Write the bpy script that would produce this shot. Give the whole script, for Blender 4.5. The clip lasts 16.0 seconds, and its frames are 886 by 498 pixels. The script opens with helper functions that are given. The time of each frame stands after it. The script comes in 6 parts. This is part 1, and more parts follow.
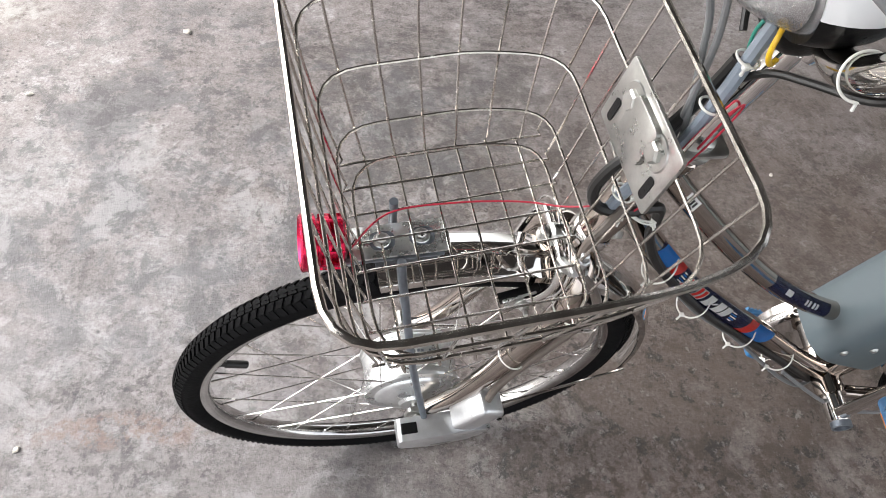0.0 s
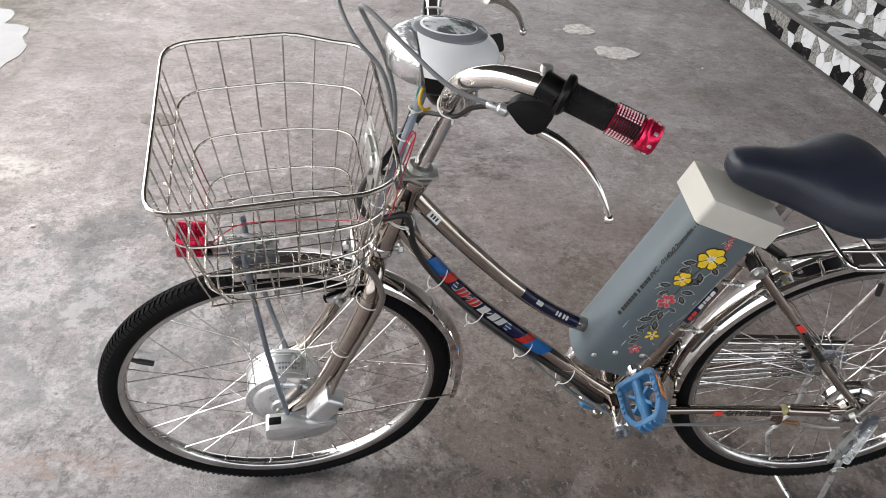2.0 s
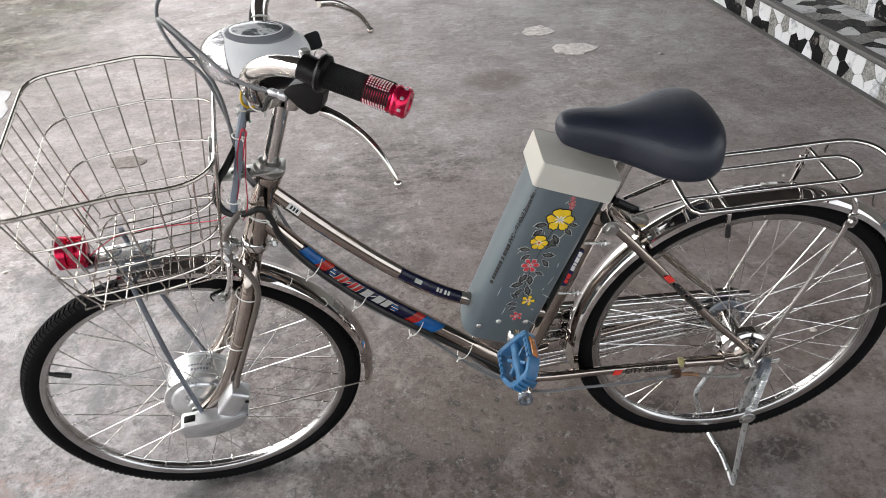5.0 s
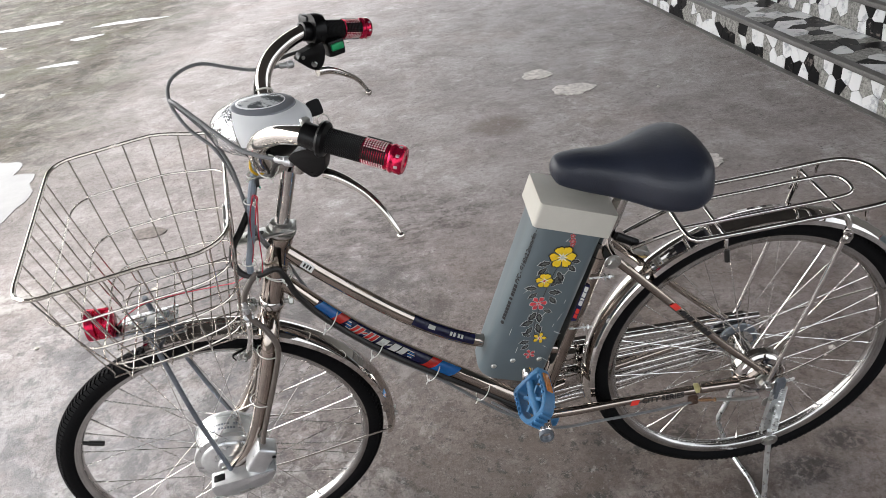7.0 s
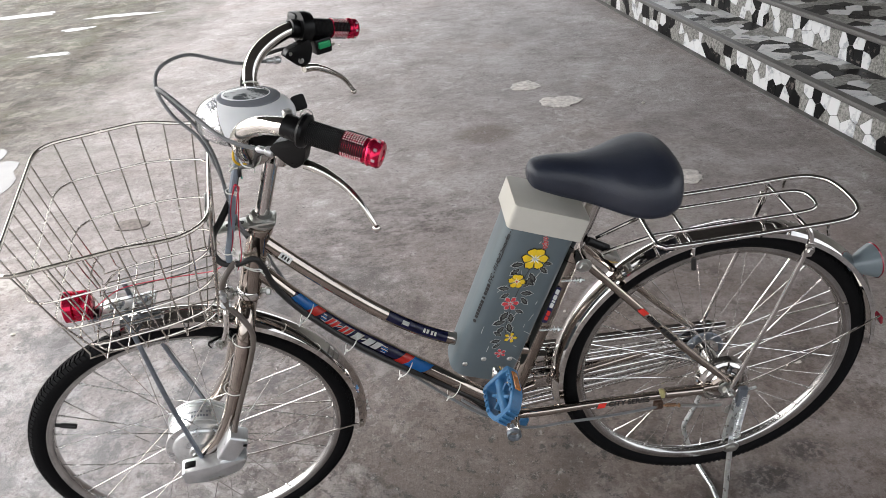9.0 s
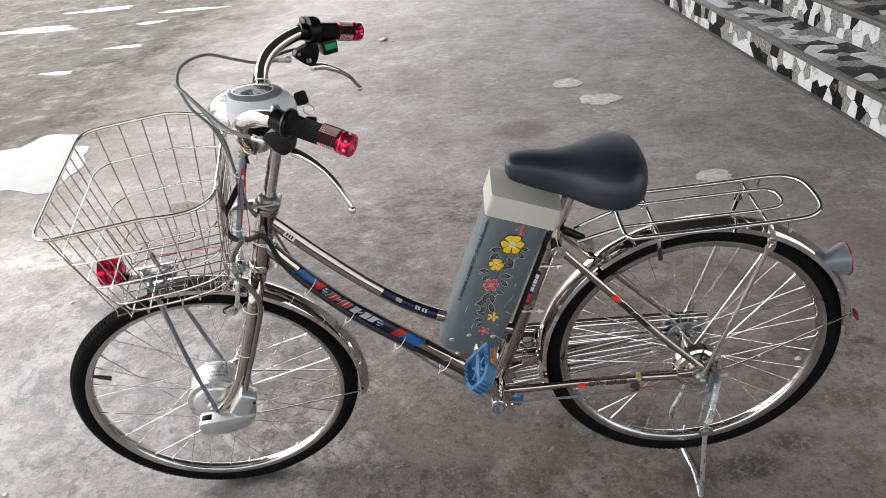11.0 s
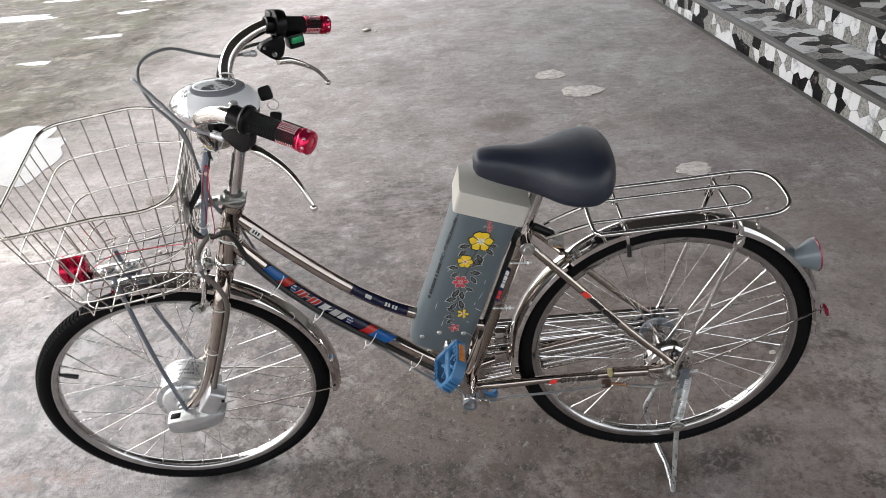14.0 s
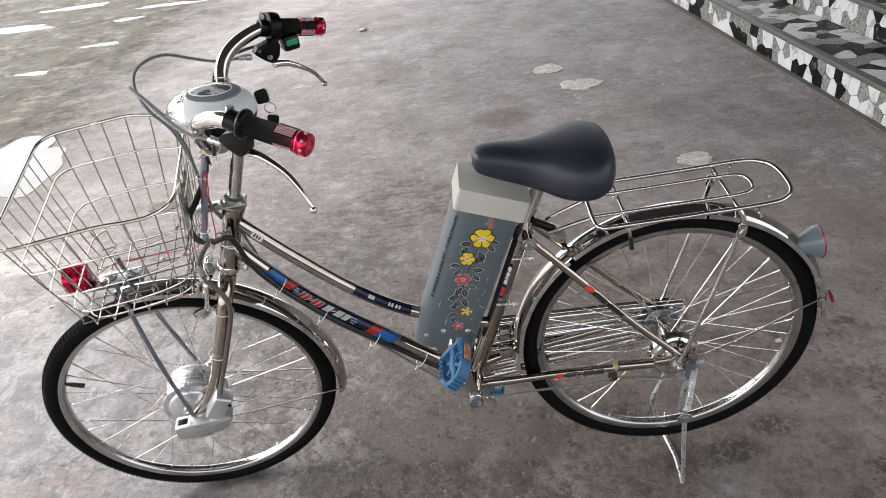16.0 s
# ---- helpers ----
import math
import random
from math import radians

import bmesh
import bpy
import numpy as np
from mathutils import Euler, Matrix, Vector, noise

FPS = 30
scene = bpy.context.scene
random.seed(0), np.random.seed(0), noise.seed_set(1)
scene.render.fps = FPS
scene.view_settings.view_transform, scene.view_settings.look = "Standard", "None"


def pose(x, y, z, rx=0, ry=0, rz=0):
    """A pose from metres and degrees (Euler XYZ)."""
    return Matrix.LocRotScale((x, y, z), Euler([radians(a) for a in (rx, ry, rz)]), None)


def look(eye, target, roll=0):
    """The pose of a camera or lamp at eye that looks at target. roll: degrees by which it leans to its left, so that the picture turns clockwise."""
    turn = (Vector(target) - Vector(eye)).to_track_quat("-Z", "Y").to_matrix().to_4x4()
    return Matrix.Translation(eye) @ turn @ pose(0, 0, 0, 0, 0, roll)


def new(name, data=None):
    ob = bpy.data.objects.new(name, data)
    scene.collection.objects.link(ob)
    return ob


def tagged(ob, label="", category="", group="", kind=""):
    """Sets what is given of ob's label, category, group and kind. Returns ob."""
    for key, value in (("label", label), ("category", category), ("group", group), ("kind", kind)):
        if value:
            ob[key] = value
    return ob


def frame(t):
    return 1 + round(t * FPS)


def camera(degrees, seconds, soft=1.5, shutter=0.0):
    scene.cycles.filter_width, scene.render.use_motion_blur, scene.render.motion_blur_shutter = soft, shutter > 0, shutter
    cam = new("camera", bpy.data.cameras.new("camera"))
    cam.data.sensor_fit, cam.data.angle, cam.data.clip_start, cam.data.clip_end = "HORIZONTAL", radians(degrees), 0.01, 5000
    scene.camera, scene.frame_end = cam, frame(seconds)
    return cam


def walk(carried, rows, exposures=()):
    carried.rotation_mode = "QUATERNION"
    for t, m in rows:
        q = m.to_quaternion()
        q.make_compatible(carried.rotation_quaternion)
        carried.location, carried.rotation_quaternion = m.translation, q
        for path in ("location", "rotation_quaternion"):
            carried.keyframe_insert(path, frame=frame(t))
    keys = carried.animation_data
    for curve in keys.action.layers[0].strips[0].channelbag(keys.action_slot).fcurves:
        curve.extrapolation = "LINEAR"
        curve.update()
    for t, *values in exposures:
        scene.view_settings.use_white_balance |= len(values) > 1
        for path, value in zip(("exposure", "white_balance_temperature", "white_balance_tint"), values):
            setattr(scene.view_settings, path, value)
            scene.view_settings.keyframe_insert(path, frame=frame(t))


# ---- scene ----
cam = camera(63.4, 16.0, soft=0.62)
EXPOSURES = [(0.0, 0.32), (1.0, 0.22), (2.0, 0.15), (16.0, 0.11)]
SKY, SUN = 0.56, 0.3
LEANING, STEER, STEER_BAR, STEER_BASKET, BASKET_Y = 4.2, 9.0, 5.0, 10.8, -0.0105
PATH = [
    (0, (-0.442, -0.471, 1.139), (-0.261, 0.731, -0.449), 7.9),
    (0.5, (-0.393, -0.555, 1.155), (-0.332, 0.745, -0.364), 5.6),
    (1, (-0.366, -0.691, 1.181), (-0.255, 0.733, -0.219), 6.2),
    (1.5, (-0.312, -0.822, 1.214), (-0.036, 0.66, -0.099), 8.2),
    (2, (-0.225, -0.885, 1.238), (-0.074, 0.71, 0.041), 5.3),
    (2.5, (-0.077, -0.942, 1.234), (-0.047, 0.669, 0.05), 3.4),
    (3, (-0.007, -0.973, 1.227), (0.005, 0.657, 0.07), 1.7),
    (3.2, (0.011, -0.974, 1.23), (0.065, 0.67, 0.092), -0.6),
    (5.3, (0.026, -0.988, 1.234), (0.071, 0.647, 0.082), -3.3),
    (5.5, (0.027, -0.988, 1.234), (0.054, 0.65, 0.086), -3.1),
    (6, (0.037, -0.995, 1.237), (0.092, 0.652, 0.104), -3.2),
    (6.5, (0.04, -1.006, 1.246), (0.073, 0.673, 0.158), -6.3),
    (7, (0.044, -1.024, 1.256), (0.057, 0.684, 0.216), -8.1),
    (7.5, (0.043, -1.024, 1.249), (0.038, 0.669, 0.184), -7.2),
    (8, (0.047, -1.024, 1.245), (0.031, 0.655, 0.158), -6.6),
    (8.5, (0.057, -1.021, 1.247), (0.081, 0.674, 0.186), -5.4),
    (9, (0.056, -1.058, 1.254), (0.113, 0.659, 0.231), -5.0),
    (9.2, (0.058, -1.092, 1.261), (0.101, 0.629, 0.243), -5.4),
    (11.3, (0.22, -1.175, 1.289), (0.091, 0.535, 0.26), -5.7),
    (11.5, (0.238, -1.17, 1.287), (0.127, 0.53, 0.239), -4.9),
    (12, (0.243, -1.176, 1.287), (0.162, 0.529, 0.244), -5.1),
    (12.5, (0.227, -1.188, 1.292), (0.132, 0.534, 0.28), -4.6),
    (13, (0.204, -1.183, 1.286), (0.124, 0.511, 0.227), -2.8),
    (13.5, (0.209, -1.169, 1.291), (0.106, 0.542, 0.261), -4.8),
    (14, (0.222, -1.158, 1.289), (0.133, 0.543, 0.241), -5.6),
    (14.5, (0.219, -1.155, 1.284), (0.123, 0.528, 0.207), -5.3),
    (15, (0.218, -1.149, 1.282), (0.085, 0.525, 0.195), -5.8),
    (15.5, (0.228, -1.15, 1.286), (0.087, 0.529, 0.209), -6.7),
    (16, (0.225, -1.155, 1.288), (0.126, 0.543, 0.235), -7.5),
]
walk(cam, [(t, look(eye, target, roll)) for t, eye, target, roll in PATH], EXPOSURES)

# ---------------------------------------------------------------- world, sun, exposure
world = bpy.data.worlds.new("overcast_sky")
scene.world = world
world.use_nodes = True
wn = world.node_tree.nodes
sky = wn.new("ShaderNodeTexSky")
sky.sky_type, sky.sun_disc = "NISHITA", False
sky.sun_elevation, sky.sun_rotation = radians(48), radians(-70)
sky.dust_density, sky.ozone_density, sky.air_density = 5.0, 1.0, 1.0
wash = wn.new("ShaderNodeHueSaturation")
wash.inputs["Saturation"].default_value = 0.19
world.node_tree.links.new(sky.outputs[0], wash.inputs["Color"])
world.node_tree.links.new(wash.outputs[0], wn["Background"].inputs[0])
wn["Background"].inputs[1].default_value = SKY

sun_data = bpy.data.lights.new("sun", "SUN")
sun_data.energy, sun_data.angle, sun_data.color = SUN, radians(25), (1.0, 0.96, 0.9)
sun = new("sun", sun_data)
sun.matrix_world = look((-6, 2.2, 7), (0, 0, 0))


# ---------------------------------------------------------------- materials
def material(name, base, rough=0.5, metal=0.0, coat=0.0, spread=0.0, scale=30.0, bump=0.0, bump_scale=120.0,
             rough_spread=0.0, transmission=0.0, second=None, spec=0.5, edge=(0.32, 0.68)):
    """A surface with two scales of noise in colour, gloss and relief."""
    mat = bpy.data.materials.new(name)
    mat.use_nodes = True
    tree = mat.node_tree
    n, l = tree.nodes, tree.links
    b = n["Principled BSDF"]
    b.inputs["Metallic"].default_value = metal
    b.inputs["Specular IOR Level"].default_value = spec
    b.inputs["Roughness"].default_value = rough
    b.inputs["Coat Weight"].default_value = coat
    b.inputs["Transmission Weight"].default_value = transmission
    b.inputs["Base Color"].default_value = (*base, 1)
    co = n.new("ShaderNodeTexCoord")
    if spread or second:
        big = n.new("ShaderNodeTexNoise")
        big.inputs["Scale"].default_value = scale
        big.inputs["Detail"].default_value = 8
        big.inputs["Roughness"].default_value = 0.65
        l.new(co.outputs["Object"], big.inputs["Vector"])
        ramp = n.new("ShaderNodeValToRGB")
        ramp.color_ramp.elements[0].position, ramp.color_ramp.elements[1].position = edge
        dark = second or tuple(c * (1 - spread) for c in base)
        ramp.color_ramp.elements[0].color = (*dark, 1)
        ramp.color_ramp.elements[1].color = (*(min(1, c * (1 + spread * 0.5)) for c in base), 1)
        l.new(big.outputs["Fac"], ramp.inputs["Fac"])
        l.new(ramp.outputs["Color"], b.inputs["Base Color"])
        if rough_spread:
            m = n.new("ShaderNodeMapRange")
            m.inputs["From Min"].default_value, m.inputs["From Max"].default_value = 0.3, 0.7
            m.inputs["To Min"].default_value = max(0.02, rough - rough_spread)
            m.inputs["To Max"].default_value = min(1, rough + rough_spread)
            l.new(big.outputs["Fac"], m.inputs["Value"])
            l.new(m.outputs[0], b.inputs["Roughness"])
    if bump:
        fine = n.new("ShaderNodeTexNoise")
        fine.inputs["Scale"].default_value = bump_scale
        fine.inputs["Detail"].default_value = 6
        l.new(co.outputs["Object"], fine.inputs["Vector"])
        bp = n.new("ShaderNodeBump")
        bp.inputs["Strength"].default_value = bump
        bp.inputs["Distance"].default_value = 0.002
        l.new(fine.outputs["Fac"], bp.inputs["Height"])
        l.new(bp.outputs["Normal"], b.inputs["Normal"])
    return mat


CHROME = material("chrome", (0.68, 0.66, 0.64), 0.03, 1.0, spread=0.14, scale=18, rough_spread=0.02, bump=0.03, bump_scale=45)
SATIN = material("satin_chrome", (0.66, 0.635, 0.60), 0.115, 1.0, spread=0.16, scale=16, rough_spread=0.04, bump=0.04, bump_scale=60)
FRAME = material("nickel_tube", (0.42, 0.368, 0.328), 0.055, 1.0, spread=0.18, scale=14, rough_spread=0.03, bump=0.02, bump_scale=80)
WIRE = material("chromed_wire", (0.60, 0.57, 0.53), 0.20, 1.0, spread=0.25, scale=40, rough_spread=0.1)
SPOKE = material("spoke_steel", (0.82, 0.81, 0.79), 0.20, 1.0, spread=0.2, scale=60, rough_spread=0.08)
GALV = material("bright_zinc_plate", (0.80, 0.82, 0.82), 0.30, 0.9, spread=0.2, scale=60, rough_spread=0.1, bump=0.1, bump_scale=200)
ZINC = material("zinc_plate", (0.52, 0.52, 0.50), 0.34, 1.0, spread=0.25, scale=50, rough_spread=0.12, bump=0.1, bump_scale=200)
RUST = material("rusty_bracket_steel", (0.13, 0.085, 0.065), 0.45, 0.7, spread=0.3, scale=60, bump=0.2, bump_scale=200)
OCHRE = material("worn_yellow_film", (0.36, 0.32, 0.14), 0.4, spread=0.3, scale=120)
COPPER = material("coppery_spring", (0.36, 0.21, 0.12), 0.38, 0.9, spread=0.25, scale=90)
BRASS = material("yellow_zinc", (0.55, 0.40, 0.17), 0.35, 1.0, spread=0.25, scale=70)
DARKSTEEL = material("dark_rod_steel", (0.20, 0.225, 0.26), 0.4, 0.7, spread=0.2, scale=60)
ALU = material("cast_aluminium", (0.62, 0.63, 0.64), 0.33, 0.85, spread=0.15, scale=35, rough_spread=0.08, bump=0.12, bump_scale=300)
HUBALU = material("motor_aluminium", (0.78, 0.79, 0.79), 0.30, 0.85, spread=0.22, scale=30, rough_spread=0.08, bump=0.05, bump_scale=220)
RIMALU = material("rim_aluminium", (0.52, 0.51, 0.50), 0.17, 1.0, spread=0.22, scale=25, rough_spread=0.07)
RUBBER = material("tyre_rubber", (0.0045, 0.0045, 0.005), 0.8, spread=0.35, scale=25, bump=0.25, bump_scale=260, rough_spread=0.1, spec=0.10)
GRIP = material("grip_rubber", (0.0034, 0.0034, 0.0037), 0.5, spread=0.3, scale=60, bump=0.2, bump_scale=500, spec=0.25)
BLACK = material("black_plastic", (0.003, 0.003, 0.0033), 0.34, spread=0.3, scale=60, bump=0.1, bump_scale=400, rough_spread=0.1, spec=0.22)
CABLEBLACK = material("black_sleeve", (0.011, 0.0105, 0.010), 0.45, spread=0.3, scale=60)
CABLEGREY = material("grey_sleeve", (0.17, 0.175, 0.18), 0.42, spread=0.15, scale=60)
CABLESLATE = material("blue_grey_hose", (0.20, 0.235, 0.28), 0.45, spread=0.12, scale=50)
RED = material("red_anodised", (0.62, 0.015, 0.07), 0.24, 0.75, spread=0.2, scale=50, rough_spread=0.08)
REDLENS = material("red_lens", (0.28, 0.012, 0.03), 0.12, coat=0.6, spread=0.3, scale=90)
REDWIRE = material("red_wire", (0.42, 0.015, 0.04), 0.4, spread=0.15, scale=80)
YELLOW = material("yellow_wire", (0.75, 0.46, 0.02), 0.4, spread=0.15, scale=80)
GREEN = material("green_switch", (0.01, 0.33, 0.12), 0.35, spread=0.15, scale=80)
WHITE = material("white_gloss_plastic", (0.88, 0.89, 0.90), 0.22, spread=0.03, scale=20)
GREYTRIM = material("grey_trim_plastic", (0.19, 0.20, 0.22), 0.25, coat=0.3, spread=0.1, scale=30)
# the window's pale base stands in for reflected sky, broken by dark blotches
SMOKE = material("smoked_window", (0.60, 0.62, 0.63), 0.14, coat=0.4, spread=0.0, scale=38, second=(0.10, 0.11, 0.115), bump=0.5, bump_scale=45, edge=(0.50, 0.57))
CLEAR = material("clear_plastic", (0.95, 0.96, 0.97), 0.06, transmission=0.93, bump=0.25, bump_scale=90)
REFLECTOR = material("lamp_reflector", (0.70, 0.70, 0.71), 0.1, 1.0, bump=0.9, bump_scale=90)
TIE = material("white_nylon", (0.68, 0.68, 0.64), 0.4, spread=0.06, scale=80)
PVC = material("grey_pvc", (0.098, 0.124, 0.136), 0.42, coat=0.05, spread=0.10, scale=9, rough_spread=0.08, bump=0.05, bump_scale=90)
IVORY = material("ivory_pvc", (0.53, 0.51, 0.455), 0.45, spread=0.07, scale=14, rough_spread=0.08, bump=0.04, bump_scale=120)
VINYL = material("saddle_vinyl", (0.016, 0.020, 0.033), 0.42, spread=0.2, scale=20, bump=0.25, bump_scale=420, rough_spread=0.05, spec=0.5)
BLUE = material("blue_pedal_plastic", (0.034, 0.145, 0.30), 0.42, spread=0.22, scale=60, bump=0.2, bump_scale=300)
AMBER = material("amber_reflector", (0.50, 0.17, 0.03), 0.2, coat=0.6, spread=0.3, scale=140, bump=0.5, bump_scale=500)
LAMPGREY = material("grey_lamp_shell", (0.15, 0.185, 0.205), 0.3, coat=0.3, spread=0.08, scale=30)
NAVY = material("navy_sticker", (0.012, 0.014, 0.06), 0.25, coat=0.4, spread=0.15, scale=40)
SKYBLUE = material("blue_sticker", (0.025, 0.20, 0.58), 0.25, coat=0.4, spread=0.1, scale=40)
SCARLET = material("scarlet_sticker", (0.68, 0.04, 0.03), 0.25, coat=0.4, spread=0.1, scale=40)
PAPER = material("white_sticker", (0.72, 0.72, 0.70), 0.35, spread=0.06, scale=50)
INK = material("black_print", (0.010, 0.010, 0.011), 0.5, spread=0.3, scale=80)
PETAL = material("yellow_print", (0.80, 0.55, 0.02), 0.4, spread=0.12, scale=70)
PETALRED = material("red_print", (0.62, 0.05, 0.06), 0.4, spread=0.25, scale=90)
PALEPRINT = material("pale_print", (0.52, 0.54, 0.52), 0.45, spread=0.15, scale=90)
LEAF = material("grey_print", (0.10, 0.105, 0.095), 0.45, spread=0.3, scale=90)


def concrete():
    """Worn, stained cement floor: grey with brownish tones, pale scuffs, dark blotches, painted shade under the
    bicycle.
    """
    mat = bpy.data.materials.new("stained_concrete")
    mat.use_nodes = True
    t = mat.node_tree
    n, l = t.nodes, t.links
    b = n["Principled BSDF"]
    co = n.new("ShaderNodeTexCoord")

    def noise_node(scale, detail, rough=0.6, dist=0.0, stretch=None):
        q = n.new("ShaderNodeTexNoise")
        q.inputs["Scale"].default_value, q.inputs["Detail"].default_value = scale, detail
        q.inputs["Roughness"].default_value, q.inputs["Distortion"].default_value = rough, dist
        if stretch:
            mp = n.new("ShaderNodeMapping")
            mp.inputs["Scale"].default_value = stretch
            l.new(co.outputs["Object"], mp.inputs["Vector"])
            l.new(mp.outputs[0], q.inputs["Vector"])
        else:
            l.new(co.outputs["Object"], q.inputs["Vector"])
        return q.outputs["Fac"]

    def ramp(src, a, bb, ca=(0, 0, 0), cb=(1, 1, 1)):
        r = n.new("ShaderNodeValToRGB")
        r.color_ramp.elements[0].position, r.color_ramp.elements[1].position = a, bb
        r.color_ramp.elements[0].color, r.color_ramp.elements[1].color = (*ca, 1), (*cb, 1)
        l.new(src, r.inputs["Fac"])
        return r.outputs["Color"]

    def mix(fac, a, bb, blend="MIX", k=1.0):
        m = n.new("ShaderNodeMix")
        m.data_type, m.blend_type = "RGBA", blend
        if isinstance(fac, float):
            m.inputs["Factor"].default_value = fac
        else:
            s = n.new("ShaderNodeMath")
            s.operation = "MULTIPLY"
            s.inputs[1].default_value = k
            l.new(fac, s.inputs[0])
            l.new(s.outputs[0], m.inputs["Factor"])
        for i, v in ((6, a), (7, bb)):
            if isinstance(v, tuple):
                m.inputs[i].default_value = (*v, 1)
            else:
                l.new(v, m.inputs[i])
        return m.outputs[2]

    def spot(x, y, rx, ry, wobble=0.5, scale=3.0):
        """A soft-edged area of uneven outline, 1 inside and 0 outside."""
        mp = n.new("ShaderNodeMapping")
        mp.inputs["Location"].default_value = (-x / rx, -y / ry, 0)
        mp.inputs["Scale"].default_value = (1 / rx, 1 / ry, 0)
        l.new(co.outputs["Object"], mp.inputs["Vector"])
        ln = n.new("ShaderNodeVectorMath")
        ln.operation = "LENGTH"
        l.new(mp.outputs[0], ln.inputs[0])
        w = n.new("ShaderNodeMath")
        w.operation = "MULTIPLY_ADD"
        w.inputs[1].default_value = wobble * 2
        l.new(noise_node(scale, 9, 0.7), w.inputs[0])
        l.new(ln.outputs["Value"], w.inputs[2])
        r = n.new("ShaderNodeMapRange")
        r.interpolation_type = "SMOOTHSTEP"
        r.inputs["From Min"].default_value, r.inputs["From Max"].default_value = 0.55 + wobble, 1.2 + wobble
        r.inputs["To Min"].default_value, r.inputs["To Max"].default_value = 1.0, 0.0
        l.new(w.outputs[0], r.inputs["Value"])
        return r.outputs[0]

    def times(a, bb):
        m = n.new("ShaderNodeMath")
        m.operation = "MULTIPLY"
        l.new(a, m.inputs[0])
        l.new(bb, m.inputs[1])
        return m.outputs[0]

    def vein(scale, width, stretch=None, dist=1.2):
        a = n.new("ShaderNodeMath")
        a.operation = "SUBTRACT"
        a.inputs[1].default_value = 0.5
        l.new(noise_node(scale, 7, 0.62, dist, stretch), a.inputs[0])
        c = n.new("ShaderNodeMath")
        c.operation = "ABSOLUTE"
        l.new(a.outputs[0], c.inputs[0])
        return ramp(c.outputs[0], 0.0, width, (1, 1, 1), (0, 0, 0))

    vor = n.new("ShaderNodeTexVoronoi")
    vor.inputs["Scale"].default_value, vor.inputs["Randomness"].default_value = 55, 1.0
    l.new(co.outputs["Object"], vor.inputs["Vector"])
    pits = times(ramp(vor.outputs["Distance"], 0.10, 0.30, (1, 1, 1), (0, 0, 0)), ramp(noise_node(9, 6, 0.7), 0.49, 0.58))

    def add(total, src, gain, zero=0.5):
        """total + gain * (src - zero)"""
        m = n.new("ShaderNodeMath")
        m.operation = "MULTIPLY_ADD"
        m.inputs[1].default_value = gain
        l.new(src, m.inputs[0])
        if isinstance(total, float):
            m.inputs[2].default_value = total - gain * zero
            return m.outputs[0]
        k = n.new("ShaderNodeMath")
        k.operation = "ADD"
        k.inputs[1].default_value = -gain * zero
        l.new(total, k.inputs[0])
        l.new(k.outputs[0], m.inputs[2])
        return m.outputs[0]

    tone = add(0.590, noise_node(0.8, 4, 0.5, 0.3), 0.45)
    tone = add(tone, noise_node(2.8, 5, 0.55, 0.8), 0.42)
    tone = add(tone, noise_node(7.5, 8, 0.66, 0.9), 0.42)
    tone = add(tone, noise_node(16, 8, 0.7, 0.7, (0.6, 1.4, 1)), 0.34)
    tone = add(tone, noise_node(62, 6, 0.65, 0.2), 0.56)
    tone = add(tone, noise_node(190, 3, 0.6), 0.65)
    # ragged damp stains and powdery scuffs with crisp outlines, gathered in some zones
    worn = n.new("ShaderNodeMapRange")
    worn.inputs["To Min"].default_value, worn.inputs["To Max"].default_value = 0.3, 1.0
    l.new(spot(0.05, -0.15, 1.45, 1.0, 0.6, 2.0), worn.inputs["Value"])
    zone = times(ramp(noise_node(1.3, 3, 0.5), 0.38, 0.52), worn.outputs[0])
    tone = add(tone, times(ramp(noise_node(5.0, 9, 0.68, 0.5), 0.51, 0.57), zone), -0.085, 0.0)
    tone = add(tone, times(ramp(noise_node(11, 9, 0.72, 0.4), 0.52, 0.57), zone), -0.21, 0.0)
    tone = add(tone, times(ramp(noise_node(27, 8, 0.74, 0.3), 0.515, 0.565), times(worn.outputs[0], ramp(noise_node(3.1, 4, 0.5), 0.43, 0.54))), -0.36, 0.0)
    tone = add(tone, times(ramp(noise_node(68, 6, 0.74, 0.2), 0.545, 0.60), worn.outputs[0]), -0.22, 0.0)
    tone = add(tone, ramp(noise_node(3.7, 10, 0.72, 0.6), 0.51, 0.57), 0.09, 0.0)
    tone = add(tone, times(ramp(noise_node(15, 9, 0.72, 0.4), 0.54, 0.60), ramp(noise_node(2.0, 4, 0.5, 0.2), 0.43, 0.56)), 0.19, 0.0)
    # broad, soft paler tone towards the steps
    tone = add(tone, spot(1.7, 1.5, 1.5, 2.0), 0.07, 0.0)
    # darker middle floor: brown staining, with the bicycle's shade painted in
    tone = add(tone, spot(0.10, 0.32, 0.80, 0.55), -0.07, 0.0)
    # ragged dark smudges on the floor behind the bicycle
    tone = add(tone, times(spot(0.0, 1.30, 0.36, 0.20, 0.7, 4.0), ramp(noise_node(13, 10, 0.75, 0.3, (0.6, 1.4, 1)), 0.47, 0.55)), -0.22, 0.0)
    tone = add(tone, times(spot(-0.32, 1.0, 0.42, 0.17, 0.7, 4.0), ramp(noise_node(15, 10, 0.75, 0.3, (0.5, 1.5, 1)), 0.48, 0.56)), -0.20, 0.0)
    # below the bicycle, stains and shade both put into the tone
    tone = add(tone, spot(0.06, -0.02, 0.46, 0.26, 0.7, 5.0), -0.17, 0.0)
